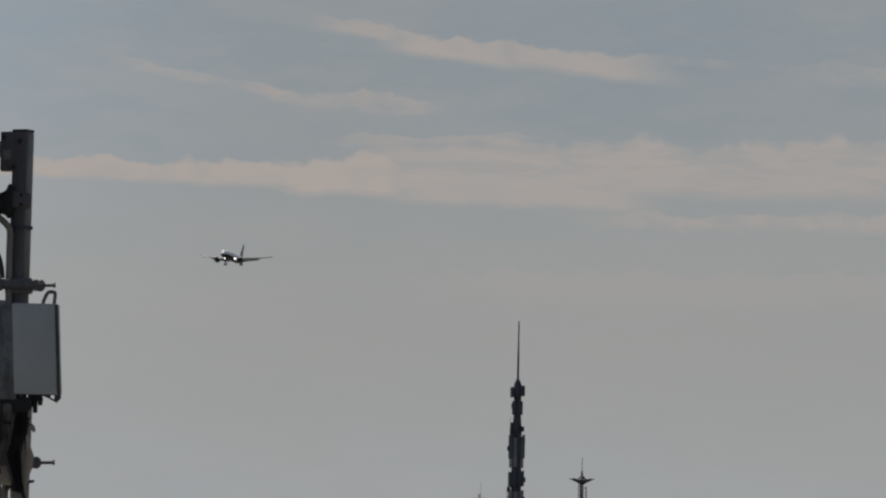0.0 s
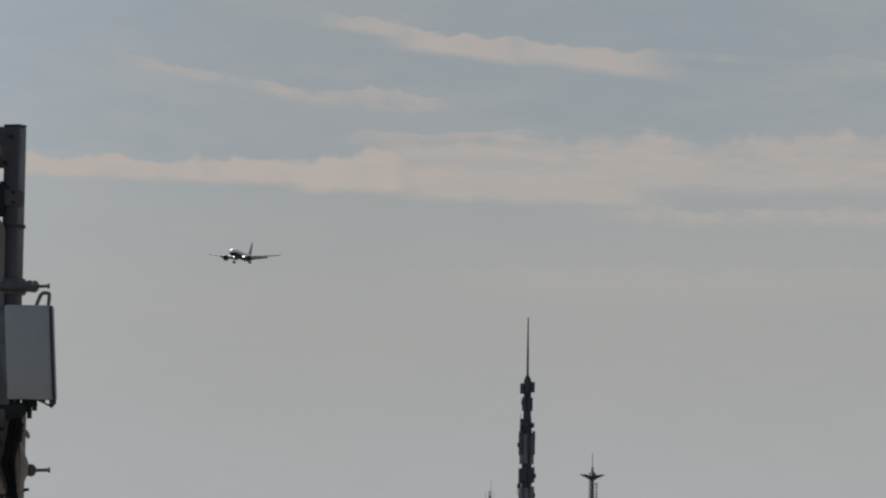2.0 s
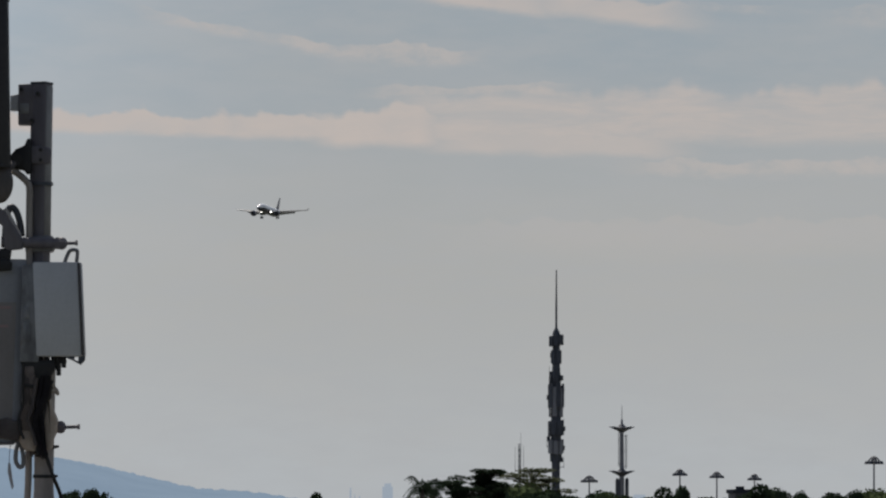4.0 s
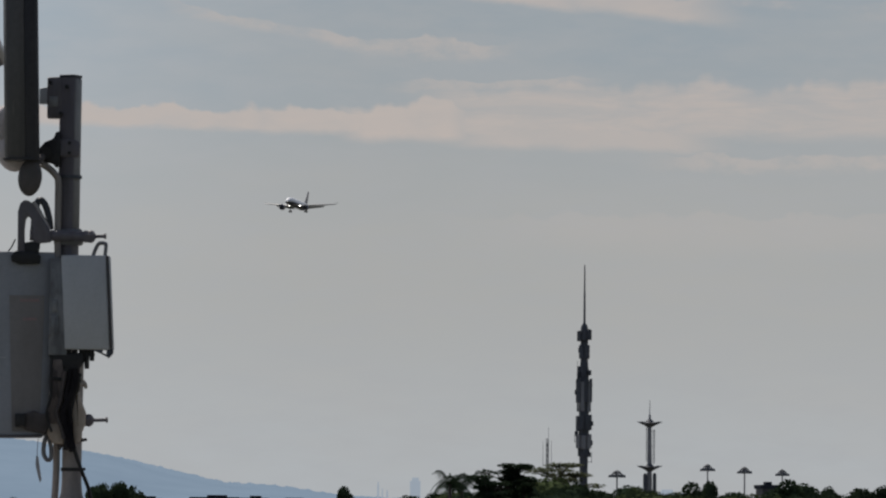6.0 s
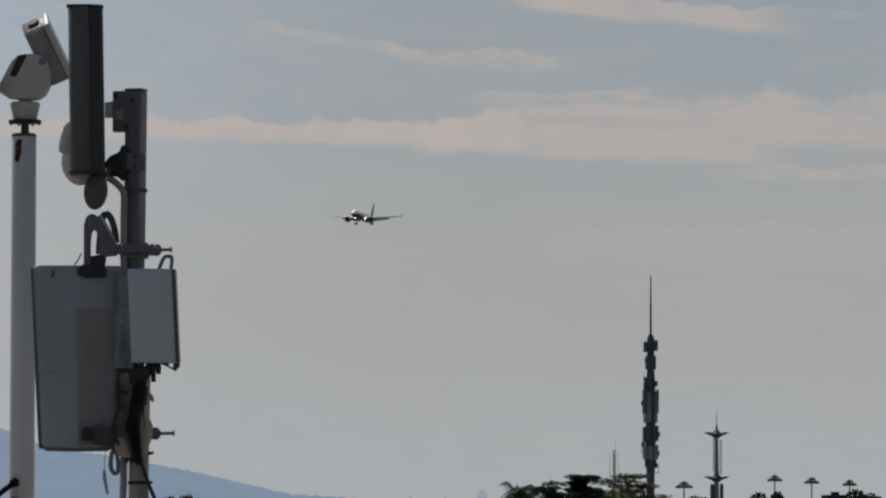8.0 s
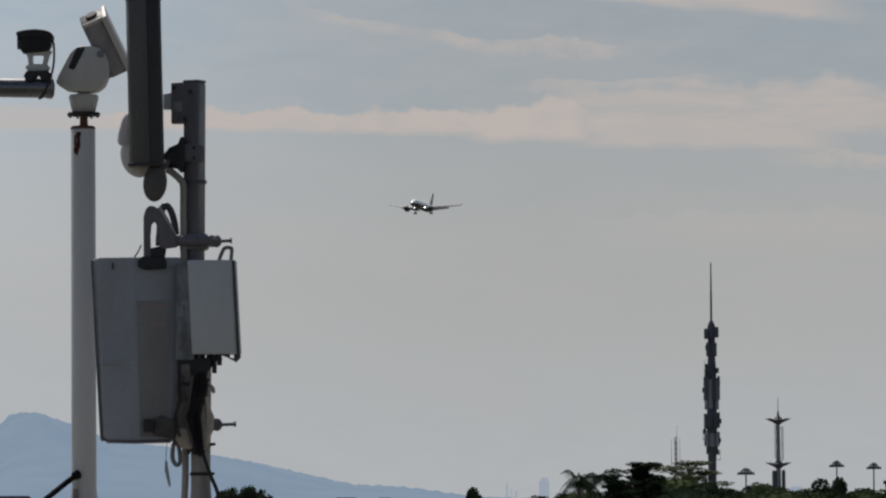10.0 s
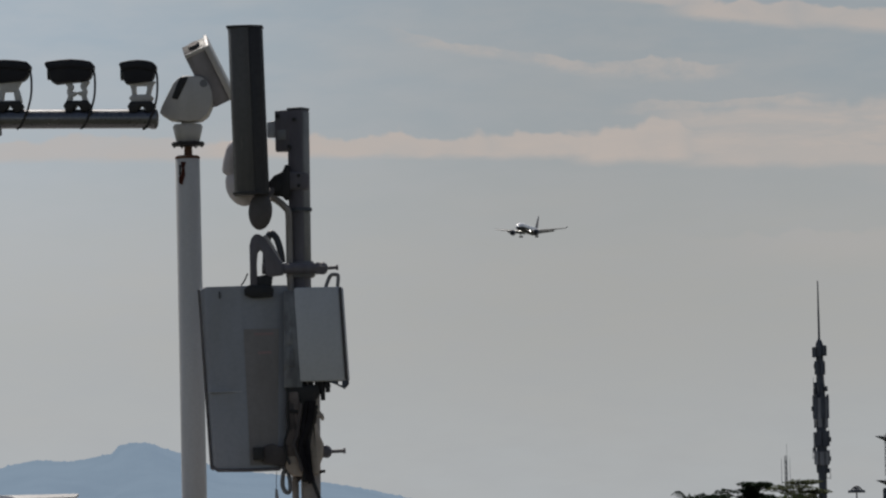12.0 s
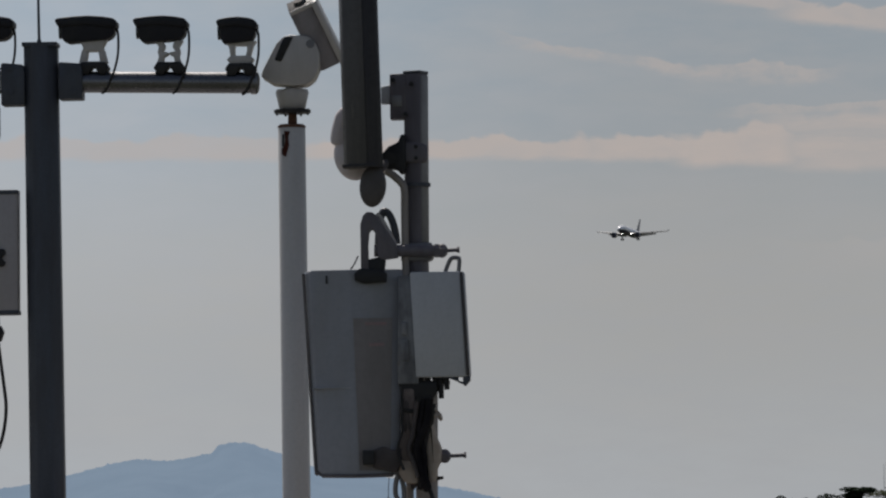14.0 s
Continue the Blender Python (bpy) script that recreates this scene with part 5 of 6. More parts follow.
    pipe(bm, [at(-489, 122, d), at(-499, 116, d - 0.01), at(-502, 92, d - 0.01), at(-496, 79, d - 0.01), at(-489, 82, d), at(-489, 100, d), at(-493, 118, d)], 0.0105, 10, 4)
    part("cable_loop", bm, galvanised, ant)
    return ant


def radio_unit():
    d = 26.36
    unit = thing("radio_unit", at(-425, 275, d), "light grey metal radio unit with a carrying handle on the mast", "radio unit")
    def row(v, left, right):
        return [at(left, v, d), at(right - 7, v, d), at(right, v, d) + Vector((0, 0.03, 0)), at(right, v, d) + Vector((0, 0.115, 0)), at(left, v, d) + Vector((0, 0.115, 0))]
    bm = B()
    loft(bm, [row(274, -467, -380.5), row(441, -475, -388.5)], 0.008)
    part("case", bm, radio_grey, unit, "light grey enamelled case", 30)
    # black ribs and a dark strip that paint the right side's shade
    for k in range(9):
        t = (k + 0.5) / 9
        c = at(-380.5 - 8 * t, 275 + 165 * t, d + 0.075)
        bm = B()
        block(bm, (c.x - 0.006, c.y - 0.04, c.z - 0.016), (c.x + 0.002, c.y + 0.045, c.z + 0.014), 0.002, 1)
        part("cooling_rib", bm, black, unit, "", 0)
    bm = B()
    slab(bm, [(-387, 276), (-382, 276), (-390.5, 440), (-395.5, 440)], d - 0.004, 0.03, 0.002)
    part("side_seam", bm, trim_grey, unit, "dark strip for the shaded right edge")
    bm = B()
    pipe(bm, [at(-418, 440, d + 0.05), at(-414, 451, d + 0.05), at(-408, 461.5, d + 0.05), at(-398, 462, d + 0.05), at(-395.5, 458, d + 0.05), at(-397, 441, d + 0.05)], 0.0090, 8, 4)
    part("handle", bm, galvanised, unit, "grey carrying handle")
    bm = B()
    for outline in ([(-420, 274), (-400, 274.5), (-400, 266), (-410, 270)], [(-392.5, 275), (-381, 275), (-381, 268), (-389, 259), (-393, 262)], [(-400.5, 268.5), (-392, 265.5), (-392, 261.5), (-400.5, 265.5)]):
        slab(bm, outline, d + 0.01, 0.05, 0.002)
    part("foot_bracket", bm, dark_steel, unit)
    for k, (u, lo) in enumerate(((-460, 246), (-448, 238), (-437, 250), (-428, 240), (-419, 254))):
        bm = B()
        rod(bm, at(u, 276, d + 0.05), at(u + 1, lo, d + 0.05), 0.013, 0.011, 10)
        rod(bm, at(u, 268, d + 0.05), at(u, 262, d + 0.05), 0.016, 0.016, 6)
        part("connector", bm, black, unit, "black cable connector")
    bm = B()
    slab(bm, [(-496, 264), (-463, 264), (-470, 436), (-493, 436)], d + 0.006, 0.07, 0.003)
    part("side_rail", bm, rail_grey, unit, "blotched grey mounting rail")
    for v, w, h in ((352, 5, 10), (318, 7, 17)):
        bm = B()
        slab(bm, [(-484 - w, v - h), (-484 + w, v - h), (-485 + w, v + h), (-485 - w, v + h)], d - 0.002, 0.03, 0.004)
        part("rail_clip", bm, rail_grey, unit)
    return unit


def mast_cables():
    """Bundle of jumpers that hangs from the radio unit down the mast."""
    d = 26.36
    bunch = thing("cable_bundle", at(-465, 200, d), "tangle of black and dusty cables tied to the mast", "cables")
    rng = random.Random(9)
    for k, u in enumerate((-462, -457, -450, -444, -438, -430, -470, -474)):
        bm = B()
        pts = [at(u, 262 - rng.uniform(0, 12), d + 0.05)]
        side_u = -462 + rng.uniform(-16, 8)
        for v in (235, 205, 175, 148, 122, 98):
            pts.append(at(side_u + rng.uniform(-7, 7), v + rng.uniform(-6, 6), d + rng.uniform(0.03, 0.07)))
        pipe(bm, pts, rng.choice((0.010, 0.013, 0.008)), 8, 4)
        part("cable", bm, cable_black if k % 3 else grimy, bunch)
    for k, (u0, u1, u2) in enumerate(((-481, -487, -480), (-478, -482, -473))):
        bm = B()
        pipe(bm, [at(-470 + 3 * k, 270, d + 0.04), at(u0, 252, d + 0.03), at(u1, 215, d + 0.02), at(u2, 170, d + 0.03), at(-473, 130, d + 0.05), at(-468, 104, d + 0.07)], 0.017, 10, 4)
        part("cable", bm, grimy, bunch, "grimy brown sleeve")
    bm = B()
    slab(bm, [(-497, 268), (-434, 268), (-432, 252), (-440, 240), (-445, 226), (-446, 216), (-458, 212), (-468, 222), (-470, 240), (-486, 246), (-491, 256)], d + 0.012, 0.06, 0.014)
    part("tape_wrap", bm, cable_black, bunch, "black tape wrapping")
    for k, line in enumerate((((-448, 228), (-450, 196), (-456, 168), (-459, 138), (-461, 104)), ((-457, 226), (-462, 190), (-464, 160), (-462, 130), (-458, 100)),
                              ((-441, 232), (-445, 206), (-453, 184), (-458, 150), (-466, 118)), ((-468, 226), (-472, 196), (-470, 166), (-466, 146), (-463, 120)))):
        bm = B()
        pipe(bm, [at(uu, vv, d + 0.022 + 0.006 * k) for uu, vv in line], 0.015 - 0.002 * (k % 2), 10, 5)
        part("cable", bm, cable_black, bunch)
    bm = B()
    slab(bm, [(-489, 257), (-470, 258), (-467, 215), (-467, 182), (-470, 160), (-470, 138), (-492, 142), (-498, 160), (-490, 182), (-488, 215)], d + 0.008, 0.05, 0.012)
    part("sleeve", bm, dusty, bunch, "dusty brown sleeve")
    bm = B()
    rod(bm, at(-447, 233, d + 0.03), at(-428, 213, d + 0.03), 0.006, 0.006, 8)
    slab(bm, [(-446, 217), (-431, 215), (-426, 212), (-426, 206), (-430, 204), (-434, 210), (-446, 210)], d + 0.02, 0.03, 0.003)
    part("hook", bm, cream, bunch, "dusty cream bracket")
    bm = B()
    slab(bm, [(-448, 208), (-442, 204), (-436, 182), (-428, 162), (-429, 142), (-435, 128), (-437, 110), (-449, 108), (-453, 160)], d + 0.02, 0.06, 0.014)
    part("sleeve", bm, cream, bunch, "dusty cream flared sleeve")
    # dark green-brown cover under the radio unit, black lead across, tan clamp shoe below
    bm = B()
    slab(bm, [(-468, 242), (-442, 242), (-439, 214), (-441, 198), (-452, 188), (-467, 194)], d + 0.004, 0.06, 0.012)
    part("cover", bm, green_brown, bunch, "dark green-brown cover")
    bm = B()
    slab(bm, [(-495, 143), (-472, 147), (-464, 130), (-466, 106), (-486, 107), (-497, 124)], d + 0.010, 0.05, 0.010)
    part("clamp_shoe", bm, cream, bunch, "dusty cream clamp shoe")
    for r, mat, line in ((0.017, bitumen, ((-446, 240), (-449, 212), (-456, 188), (-467, 164), (-462, 136), (-455, 113), (-450, 98))),
                         (0.012, bitumen, ((-455, 240), (-459, 214), (-463, 190), (-458, 165), (-455, 138), (-458, 112), (-456, 100))),
                         (0.010, grimy, ((-466, 236), (-470, 206), (-474, 180), (-480, 160), (-472, 138), (-466, 116))),
                         (0.006, cable_black, ((-489, 258), (-490, 222), (-490, 190), (-497, 166), (-495, 146), (-488, 128)))):
        bm = B()
        pipe(bm, [at(uu, vv, d - 0.006) for uu, vv in line], r, 10, 5)
        part("cable", bm, mat, bunch)
    bm = B()
    slab(bm, [(-487, 226), (-470, 224), (-470, 217), (-487, 219)], d + 0.0, 0.06, 0.004)
    part("tie", bm, cable_black, bunch, "black cable tie")
    bm = B()
    pipe(bm, [at(-455, 118, d + 0.07), at(-446, 92, d + 0.06), at(-434, 58, d + 0.06), at(-424, 34, d + 0.1), at(-418, 10, d + 0.12), at(-414, -24, d + 0.15)], 0.009, 8, 4)
    part("drop_cable", bm, cable_black, bunch, "black drop cable")
    return bunch


antenna_mast()
tall_antenna()
wide_antenna()
radio_unit()
mast_cables()

# torn strip that hangs below the wide antenna
strip = thing("plastic_strip", at(-512, 121, 26.4), "torn grey plastic strip dangling on a thread", "plastic strip")
bm = B()
pipe(bm, [at(-511, 122, 26.4), at(-513, 100, 26.4), at(-513, 84, 26.4)], 0.0016, 5, 3)
part("thread", bm, cable_black, strip)
bm = B()
slab(bm, [(-515, 86), (-511, 84), (-508, 62), (-505, 44), (-508, 38), (-512, 52), (-516, 70)], 26.4, 0.004)
part("flap", bm, strip_plastic, strip)

# dark pad under the mast's foot, over the coping
pad = thing("mast_pad", at(-402, -24, 26.12), "dark bitumen pad under the foot of the mast", "pad")
bm = B()
slab(bm, [(-498, -66), (-312, -66), (-312, -35), (-318, -27), (-330, -22), (-352, -20.5), (-480, -20), (-494, -23)], 26.06, 0.6, 0.006)
part("pad_body", bm, bitumen, pad)

# ---------------------------------------------------------------- white pole with the pan-and-tilt camera
DP = 27.05


def camera_pole():
    foot = at(-658.5, 0, DP)
    pole = thing("camera_pole", (foot.x, DP, ROOF - 0.03), "white painted round steel pole with rust at its top", "pole")
    bm = B()
    z0 = ROOF - 0.03
    lathe(bm, (foot.x, DP, z0), [(0.0, 0.115), (0.012, 0.115), (0.014, 0.094), (0.10, 0.080), (0.20, 0.064), (0.225, 0.0600), (EYE + 676 * DP / UNIT - z0, 0.0590), (EYE + 679 * DP / UNIT - z0, 0.053)], 28)
    part("shaft", bm, white_pole, pole)
    bm = B()
    c = at(-657, 675, DP)
    rod(bm, c, at(-657, 697, DP), 0.021, 0.019, 14)
    part("stub", bm, rusty, pole, "rusty pipe stub")
    for name, mat, label, outline, out in (("rust_patch", rust_red, "red-brown rust patch", [(-672, 640), (-667, 634), (-663, 646), (-664, 660), (-661, 669), (-671, 670), (-669, 656)], 0.0605),
                                           ("rust_patch", rust_red, "red-brown rust patch", [(-675, 632), (-668, 628), (-666, 640), (-671, 645), (-675, 642)], 0.0575),
                                           ("slot", black, "dark slot", [(-674.5, 645), (-671.5, 645), (-670.5, 664), (-674, 665)], 0.0570)):
        bm = B()
        slab(bm, outline, DP - out, 0.02, 0.002)
        part(name, bm, mat, pole, label)
    bm = B()
    lathe(bm, at(-658.5, 674, DP), [(0, 0.05), (0, 0.0600), (0.005, 0.0604), (0.009, 0.0598), (0.016, 0.050)], 28)
    part("top_rim", bm, rusty, pole, "rusty rim")
    bm = B()
    c = at(-657, 696, DP)
    lathe(bm, c, [(0, 0.03), (0.004, 0.078), (0.018, 0.080), (0.024, 0.055)], 24)
    for q in range(6):
        a = q * 1.047
        p = c + Vector((0.066 * math.cos(a), 0.066 * math.sin(a), -0.004))
        rod(bm, p, p + Vector((0, 0, 0.028)), 0.006, 0.006, 6)
    part("flange", bm, black, pole, "dark bolted flange")
    bm = B()
    block(bm, (at(-676, 0, DP).x, DP - 0.075, EYE + 14 * K), (at(-668, 0, DP).x, DP - 0.045, EYE + 38 * K), 0.004, 1)
    part("junction_plate", bm, galvanised, pole)
    return pole


def pan_tilt_camera():
    unit = thing("pan_tilt_camera", at(-657, 704, DP), "white pan-and-tilt surveillance camera with a tilted housing", "security camera")
    bm = B()
    lathe(bm, at(-657, 703, DP), [(0, 0.052), (0.004, 0.056), (0.075, 0.072), (0.088, 0.066), (0.09, 0.03), (0.115, 0.03)], 24)
    part("turntable", bm, white_metal, unit, "white conical turntable")
    bm = B()
    outline = [(-688, 745), (-707, 757), (-703, 769), (-682, 809), (-671, 820), (-659, 823), (-632, 821), (-620, 812), (-613, 794), (-613, 772), (-622, 752), (-634, 743), (-655, 741)]
    slab(bm, outline, DP - 0.085, 0.17, 0.009)
    body = part("head", bm, white_metal, unit, "white angular gear head", 30)
    bm = B()
    slab(bm, [(-685, 783), (-674, 780), (-658, 812), (-654, 820), (-668, 821), (-674, 810)], DP - 0.092, 0.03, 0.006)
    part("slot_cover", bm, black, body, "black slot cover")
    bm = B()
    c = at(-627, 808, DP - 0.088)
    rod(bm, c, c + Vector((0, 0.02, 0)), 0.019, 0.017, 16)
    part("axle_cap", bm, galvanised, body)
    # housing: long case leaning back and towards the street, sun shield on top
    top, low = at(-642, 873, DP - 0.075), at(-597, 778, DP + 0.06)
    way = (top - low).normalized()
    wide = Vector((way.z, 0, -way.x)).normalized()
    deep = wide.cross(way)
    if deep.y < 0:
        deep = -deep

    def case_rings(section, stops):
        return [[p + wide * a * s + deep * b * s for a, b in section] for p, s in stops]
    bm = B()
    loft(bm, case_rings([(-0.062, -0.045), (-0.03, -0.064), (0.036, -0.064), (0.052, -0.05), (0.054, 0.055), (-0.058, 0.06)], ((low, 1.0), (low.lerp(top, 0.5), 1.0), (top, 1.0))), 0.006)
    case = part("housing", bm, housing_grey, unit, "grey-white weathered camera housing", 30)
    bm = B()
    loft(bm, case_rings([(0.040, -0.080), (0.066, -0.076), (0.076, 0.070), (0.060, 0.080)], ((low - way * 0.012, 1.0), (top + way * 0.006, 1.0))), 0.004)
    part("sun_shield", bm, white_metal, case, "white sun shield")
    bm = B()
    loft(bm, case_rings([(-0.060, -0.056), (0.040, -0.062), (0.052, -0.048), (0.053, 0.054), (-0.057, 0.059)], ((top - way * 0.004, 1.0), (top + way * 0.004, 1.0))), 0.002)
    part("front_plate", bm, black, case, "dark front plate")
    bm = B()
    loft(bm, case_rings([(-0.060, -0.066), (0.042, -0.069), (0.042, -0.061), (-0.058, -0.057)], ((top - way * 0.012, 1.0), (top + way * 0.007, 1.0))), 0.003)
    part("front_lip", bm, white_metal, case, "white front lip")
    bm = B()
    rod(bm, top + way * 0.003, top + way * 0.018, 0.030, 0.027, 18)
    part("lens", bm, glass, case, "dark round lens")
    bm = B()
    rod(bm, at(-622, 802, DP), at(-606, 806, DP), 0.034, 0.034, 14)
    part("tilt_axle", bm, galvanised, unit)
    return unit


camera_pole()
pan_tilt_camera()

# black brace with a sleeve, from the pole down to the roof edge
brace = thing("pole_brace", at(-775, -19, 26.7), "black sleeved stay leaning on the white pole", "stay")
bm = B()
pipe(bm, [at(-672, 61, 26.985), at(-690, 48, 26.95), at(-710, 32, 26.9), at(-729, 17, 26.85)], 0.0135, 10, 4)
rod(bm, at(-668, 63, 26.99), at(-677, 59, 26.975), 0.023, 0.019, 10)
part("sleeve", bm, bitumen, brace, "thick black sleeve")
bm = B()
pipe(bm, [at(-724, 21, 26.86), at(-748, 2, 26.8), at(-774, -20, 26.7), at(-792, -37, 26.68)], 0.008, 8, 4)
part("rod", bm, bitumen, brace)

# dull red pipe along the roof
red = thing("red_pipe", at(-660, 0, 26.85), "dull red pipe running along the roof edge", "pipe")
bm = B()
pipe(bm, [at(-885, 17, 26.75), at(-780, 11, 26.78), at(-690, 3, 26.8), at(-631, -1.5, 26.8), at(-560, -3, 26.8), at(-470, -8, 26.8)], 0.0125, 10, 4)
part("tube", bm, red_paint, red)
for u, v in ((-745, 8.5), (-640, 1.5), (-520, -5), (-478, -7.5)):
    bm = B()
    p = at(u, v, 26.8)
    rod(bm, (p.x, p.y, ROOF - 0.03), p, 0.008, 0.008, 8)
    part("support", bm, dark_steel, red)

# ---------------------------------------------------------------- the camera gantry
DG = 26.9
KG = DG / UNIT


def gantry():
    foot = at(-1054, 0, DG)
    g = thing("camera_gantry", (foot.x, DG, ROOF - 0.03), "dark grey steel gantry post with a cross arm for cameras", "gantry")
    z0 = ROOF - 0.03
    bm = B()
    h = 27.3 * KG
    # eight-sided post
    rings = []
    for z, s in ((z0, 1.02), (EYE + 400 * KG, 1.0), (EYE + 812 * KG, 0.985)):
        c = Vector((at(-1053 if z < 13 else -1057 if z > 13.9 else -1055, 0, DG).x, DG, z))
        rings.append([c + Vector((a * h * s, b * h * s, 0)) for a, b in ((-1, -0.45), (-0.45, -1), (0.45, -1), (1, -0.45), (1, 0.45), (0.45, 1), (-0.45, 1), (-1, 0.45))])
    loft(bm, rings, 0.006)
    part("post", bm, dark_steel, g, "", 20)
    bm = B()
    block(bm, (at(-1085, 0, DG).x, DG - 0.074, EYE + 810 * KG), (at(-1029.5, 0, DG).x, DG + 0.074, EYE + 816 * KG), 0.004, 1)
    part("cap", bm, dark_steel, g)
    bm = B()
    rod(bm, at(-1060, 814, DG), at(-1062, 1000, DG), 0.0065, 0.004, 8)
    rod(bm, at(-1060, 813, DG), at(-1060, 822, DG), 0.011, 0.009, 8)
    part("rod_aerial", bm, dark_steel, g, "thin rod aerial")
    for side in (-1, 1):
        u0, u1 = (-1030, -992) if side > 0 else (-1122, -1084)
        bm = B()
        lo = 726 if side > 0 else 718
        slab(bm, [(u0, lo), (u1, lo), (u1, 772), (u1 - 3, 783), (u0 + 3, 786), (u0, 784)], DG - 0.06, 0.12, 0.006)
        flange = part("arm_flange", bm, dark_steel, g, "dark flange plate")
        for v in (776, 738):
            bm = B()
            c = at((u0 + u1) / 2 + side * 4, v, DG - 0.068)
            rod(bm, c, c + Vector((0, 0.02, 0)), 0.011, 0.011, 6)
            part("bolt", bm, dark_steel, flange)
    bm = B()
    lathe(bm, at(-992, 753, DG), [(0, 0.046), (0.724, 0.046), (0.727, 0.05), (0.748, 0.05), (0.757, 0.042), (0.762, 0.025), (0.763, 0.0)], 24, at(-714, 747, DG) - at(-992, 753, DG))
    part("arm", bm, arm_steel, g, "grey galvanised round arm")
    bm = B()
    rod(bm, at(-1122, 756, DG), at(-1400, 762, DG), 0.046, 0.046, 24)
    part("arm", bm, arm_steel, g, "grey galvanised round arm")
    return g


def traffic_camera(u, v, u0, u1, label, legs, make="open"):
    """Black hooded bullet camera on a cast pale bracket; u, v: where its bracket meets the arm."""
    c = traffic_base = at(u, v, DG)
    unit = thing("traffic_camera", traffic_base, label, "security camera", "cameras on the gantry")
    k = KG
    X = lambda q: at(q, 0, DG).x
    # bracket: dark saddle, pale waisted casting with a hole
    bm = B()
    slab(bm, [(u - 19, v - 3), (u - 25, v + 7), (u - 19, v + 16), (u + 19, v + 16), (u + 25, v + 7), (u + 19, v - 3), (u + 9, v - 3), (u, v + 9), (u - 9, v - 3)], DG - 0.045, 0.09, 0.003)
    part("saddle", bm, black, unit, "black saddle clamp")
    bm = B()
    wl, wr = legs
    if make == "open":
        slab(bm, [(u - 16, v + 14), (u + 16, v + 14), (u + 22, v + 22), (u + 16, v + 28), (u - 16, v + 28), (u - 22, v + 22)], DG - 0.035, 0.07, 0.004)
        for sgn, w in ((-1, wl), (1, wr)):
            slab(bm, [(u + sgn * 12 - 4, v + 26), (u + sgn * 12 + 4, v + 26), (u + sgn * (w - 1) + 4, v + 37), (u + sgn * w + 6, v + 47), (u + sgn * w - 6, v + 47), (u + sgn * (w - 1) - 4, v + 37)], DG - 0.03, 0.06, 0.003)
        slab(bm, [(u - wl - 5, v + 44), (u + wr + 5, v + 44), (u + wr + 10, v + 51), (u - wl - 10, v + 49)], DG - 0.032, 0.064, 0.003)
    elif make == "plate":            # solid top plate on two short feet
        slab(bm, [(u - 17, v + 33), (u + 17, v + 33), (u + 16, v + 40), (u + 23, v + 52), (u - 22, v + 50), (u - 16, v + 40)], DG - 0.034, 0.068, 0.004)
        for sgn in (-1, 1):
            slab(bm, [(u + sgn * 17 - 6, v + 14), (u + sgn * 17 + 6, v + 14), (u + sgn * 13 + 5, v + 35), (u + sgn * 13 - 5, v + 35)], DG - 0.032, 0.064, 0.003)
        slab(bm, [(u - 20, v + 13), (u + 20, v + 13), (u + 19, v + 17), (u - 19, v + 17)], DG - 0.033, 0.066, 0.002)
    else:                            # two waisted cheeks that meet in the middle
        for sgn in (-1, 1):
            slab(bm, [(u + sgn * q, v + h) for q, h in ((23, 50), (11, 50), (6, 43), (7, 37), (11, 33), (0.5, 31), (0.5, 28), (8, 24), (9, 15), (20, 14), (16, 24), (18, 32), (16, 40))], DG - 0.032, 0.064, 0.003)
    part("bracket", bm, white_metal, unit, "pale cast bracket")
    # housing, a rounded case turned aside, and its arched hood
    wide = u1 - u0
    bm = B()
    slab(bm, [(u0 + wide * 0.11, v + 76), (u0 + wide * 0.11, v + 58), (u0 + wide * 0.15, v + 50), (u0 + wide * 0.24, v + 47), (u1 - wide * 0.16, v + 51),
              (u1 - wide * 0.07, v + 54), (u1 - wide * 0.02, v + 62), (u1 - 1, v + 80), (u0 + wide * 0.11, v + 82)], DG - 0.055, 0.11, 0.012)
    case = part("housing", bm, hood_black, unit, "black camera housing", 30)
    bm = B()
    slab(bm, [(u0 + wide * 0.06, v + 73), (u0 + wide * 0.5, v + 76), (u1 + 1, v + 70), (u1 + 2, v + 80), (u1 - 3, v + 85.5), (u0 + wide * 0.8, v + 88.5), (u0 + wide * 0.55, v + 90.5),
              (u0 + wide * 0.3, v + 89.5), (u0 + 5, v + 87), (u0, v + 84)], DG - 0.068, 0.136, 0.007)
    part("sun_hood", bm, hood_black, case, "black arched sun hood", 30)
    bm = B()
    c2 = at(u0 + wide * 0.13, v + 66, DG)
    rod(bm, c2, c2 + Vector((-0.012, 0, 0)), 0.034, 0.034, 16)
    part("lens", bm, glass, case, "dark glass lens")
    bm = B()
    pipe(bm, [at(u1 - 2, v + 72, DG - 0.01), at(u1 + 4, v + 62, DG - 0.02), at(u1 + 4, v + 30, DG - 0.045), at(u1 - 1, v + 6, DG - 0.048), at(u1 - 8, v - 12, DG - 0.05), at(u1 - 16, v - 30, DG - 0.03), at(u1 - 22, v - 34, DG)], 0.0055, 8, 4)
    part("cable", bm, cable_black, unit, "black cable")
    return unit


gantry()
traffic_camera(-974, 769, -1036, -938, "black hooded traffic camera on a pale cast bracket", (10, 16), "plate")
traffic_camera(-853, 767, -911, -825, "black hooded traffic camera on a double-waisted pale bracket", (14, 14), "waisted")
traffic_camera(-739, 763, -778, -714, "short black hooded traffic camera at the end of the arm", (14, 16))
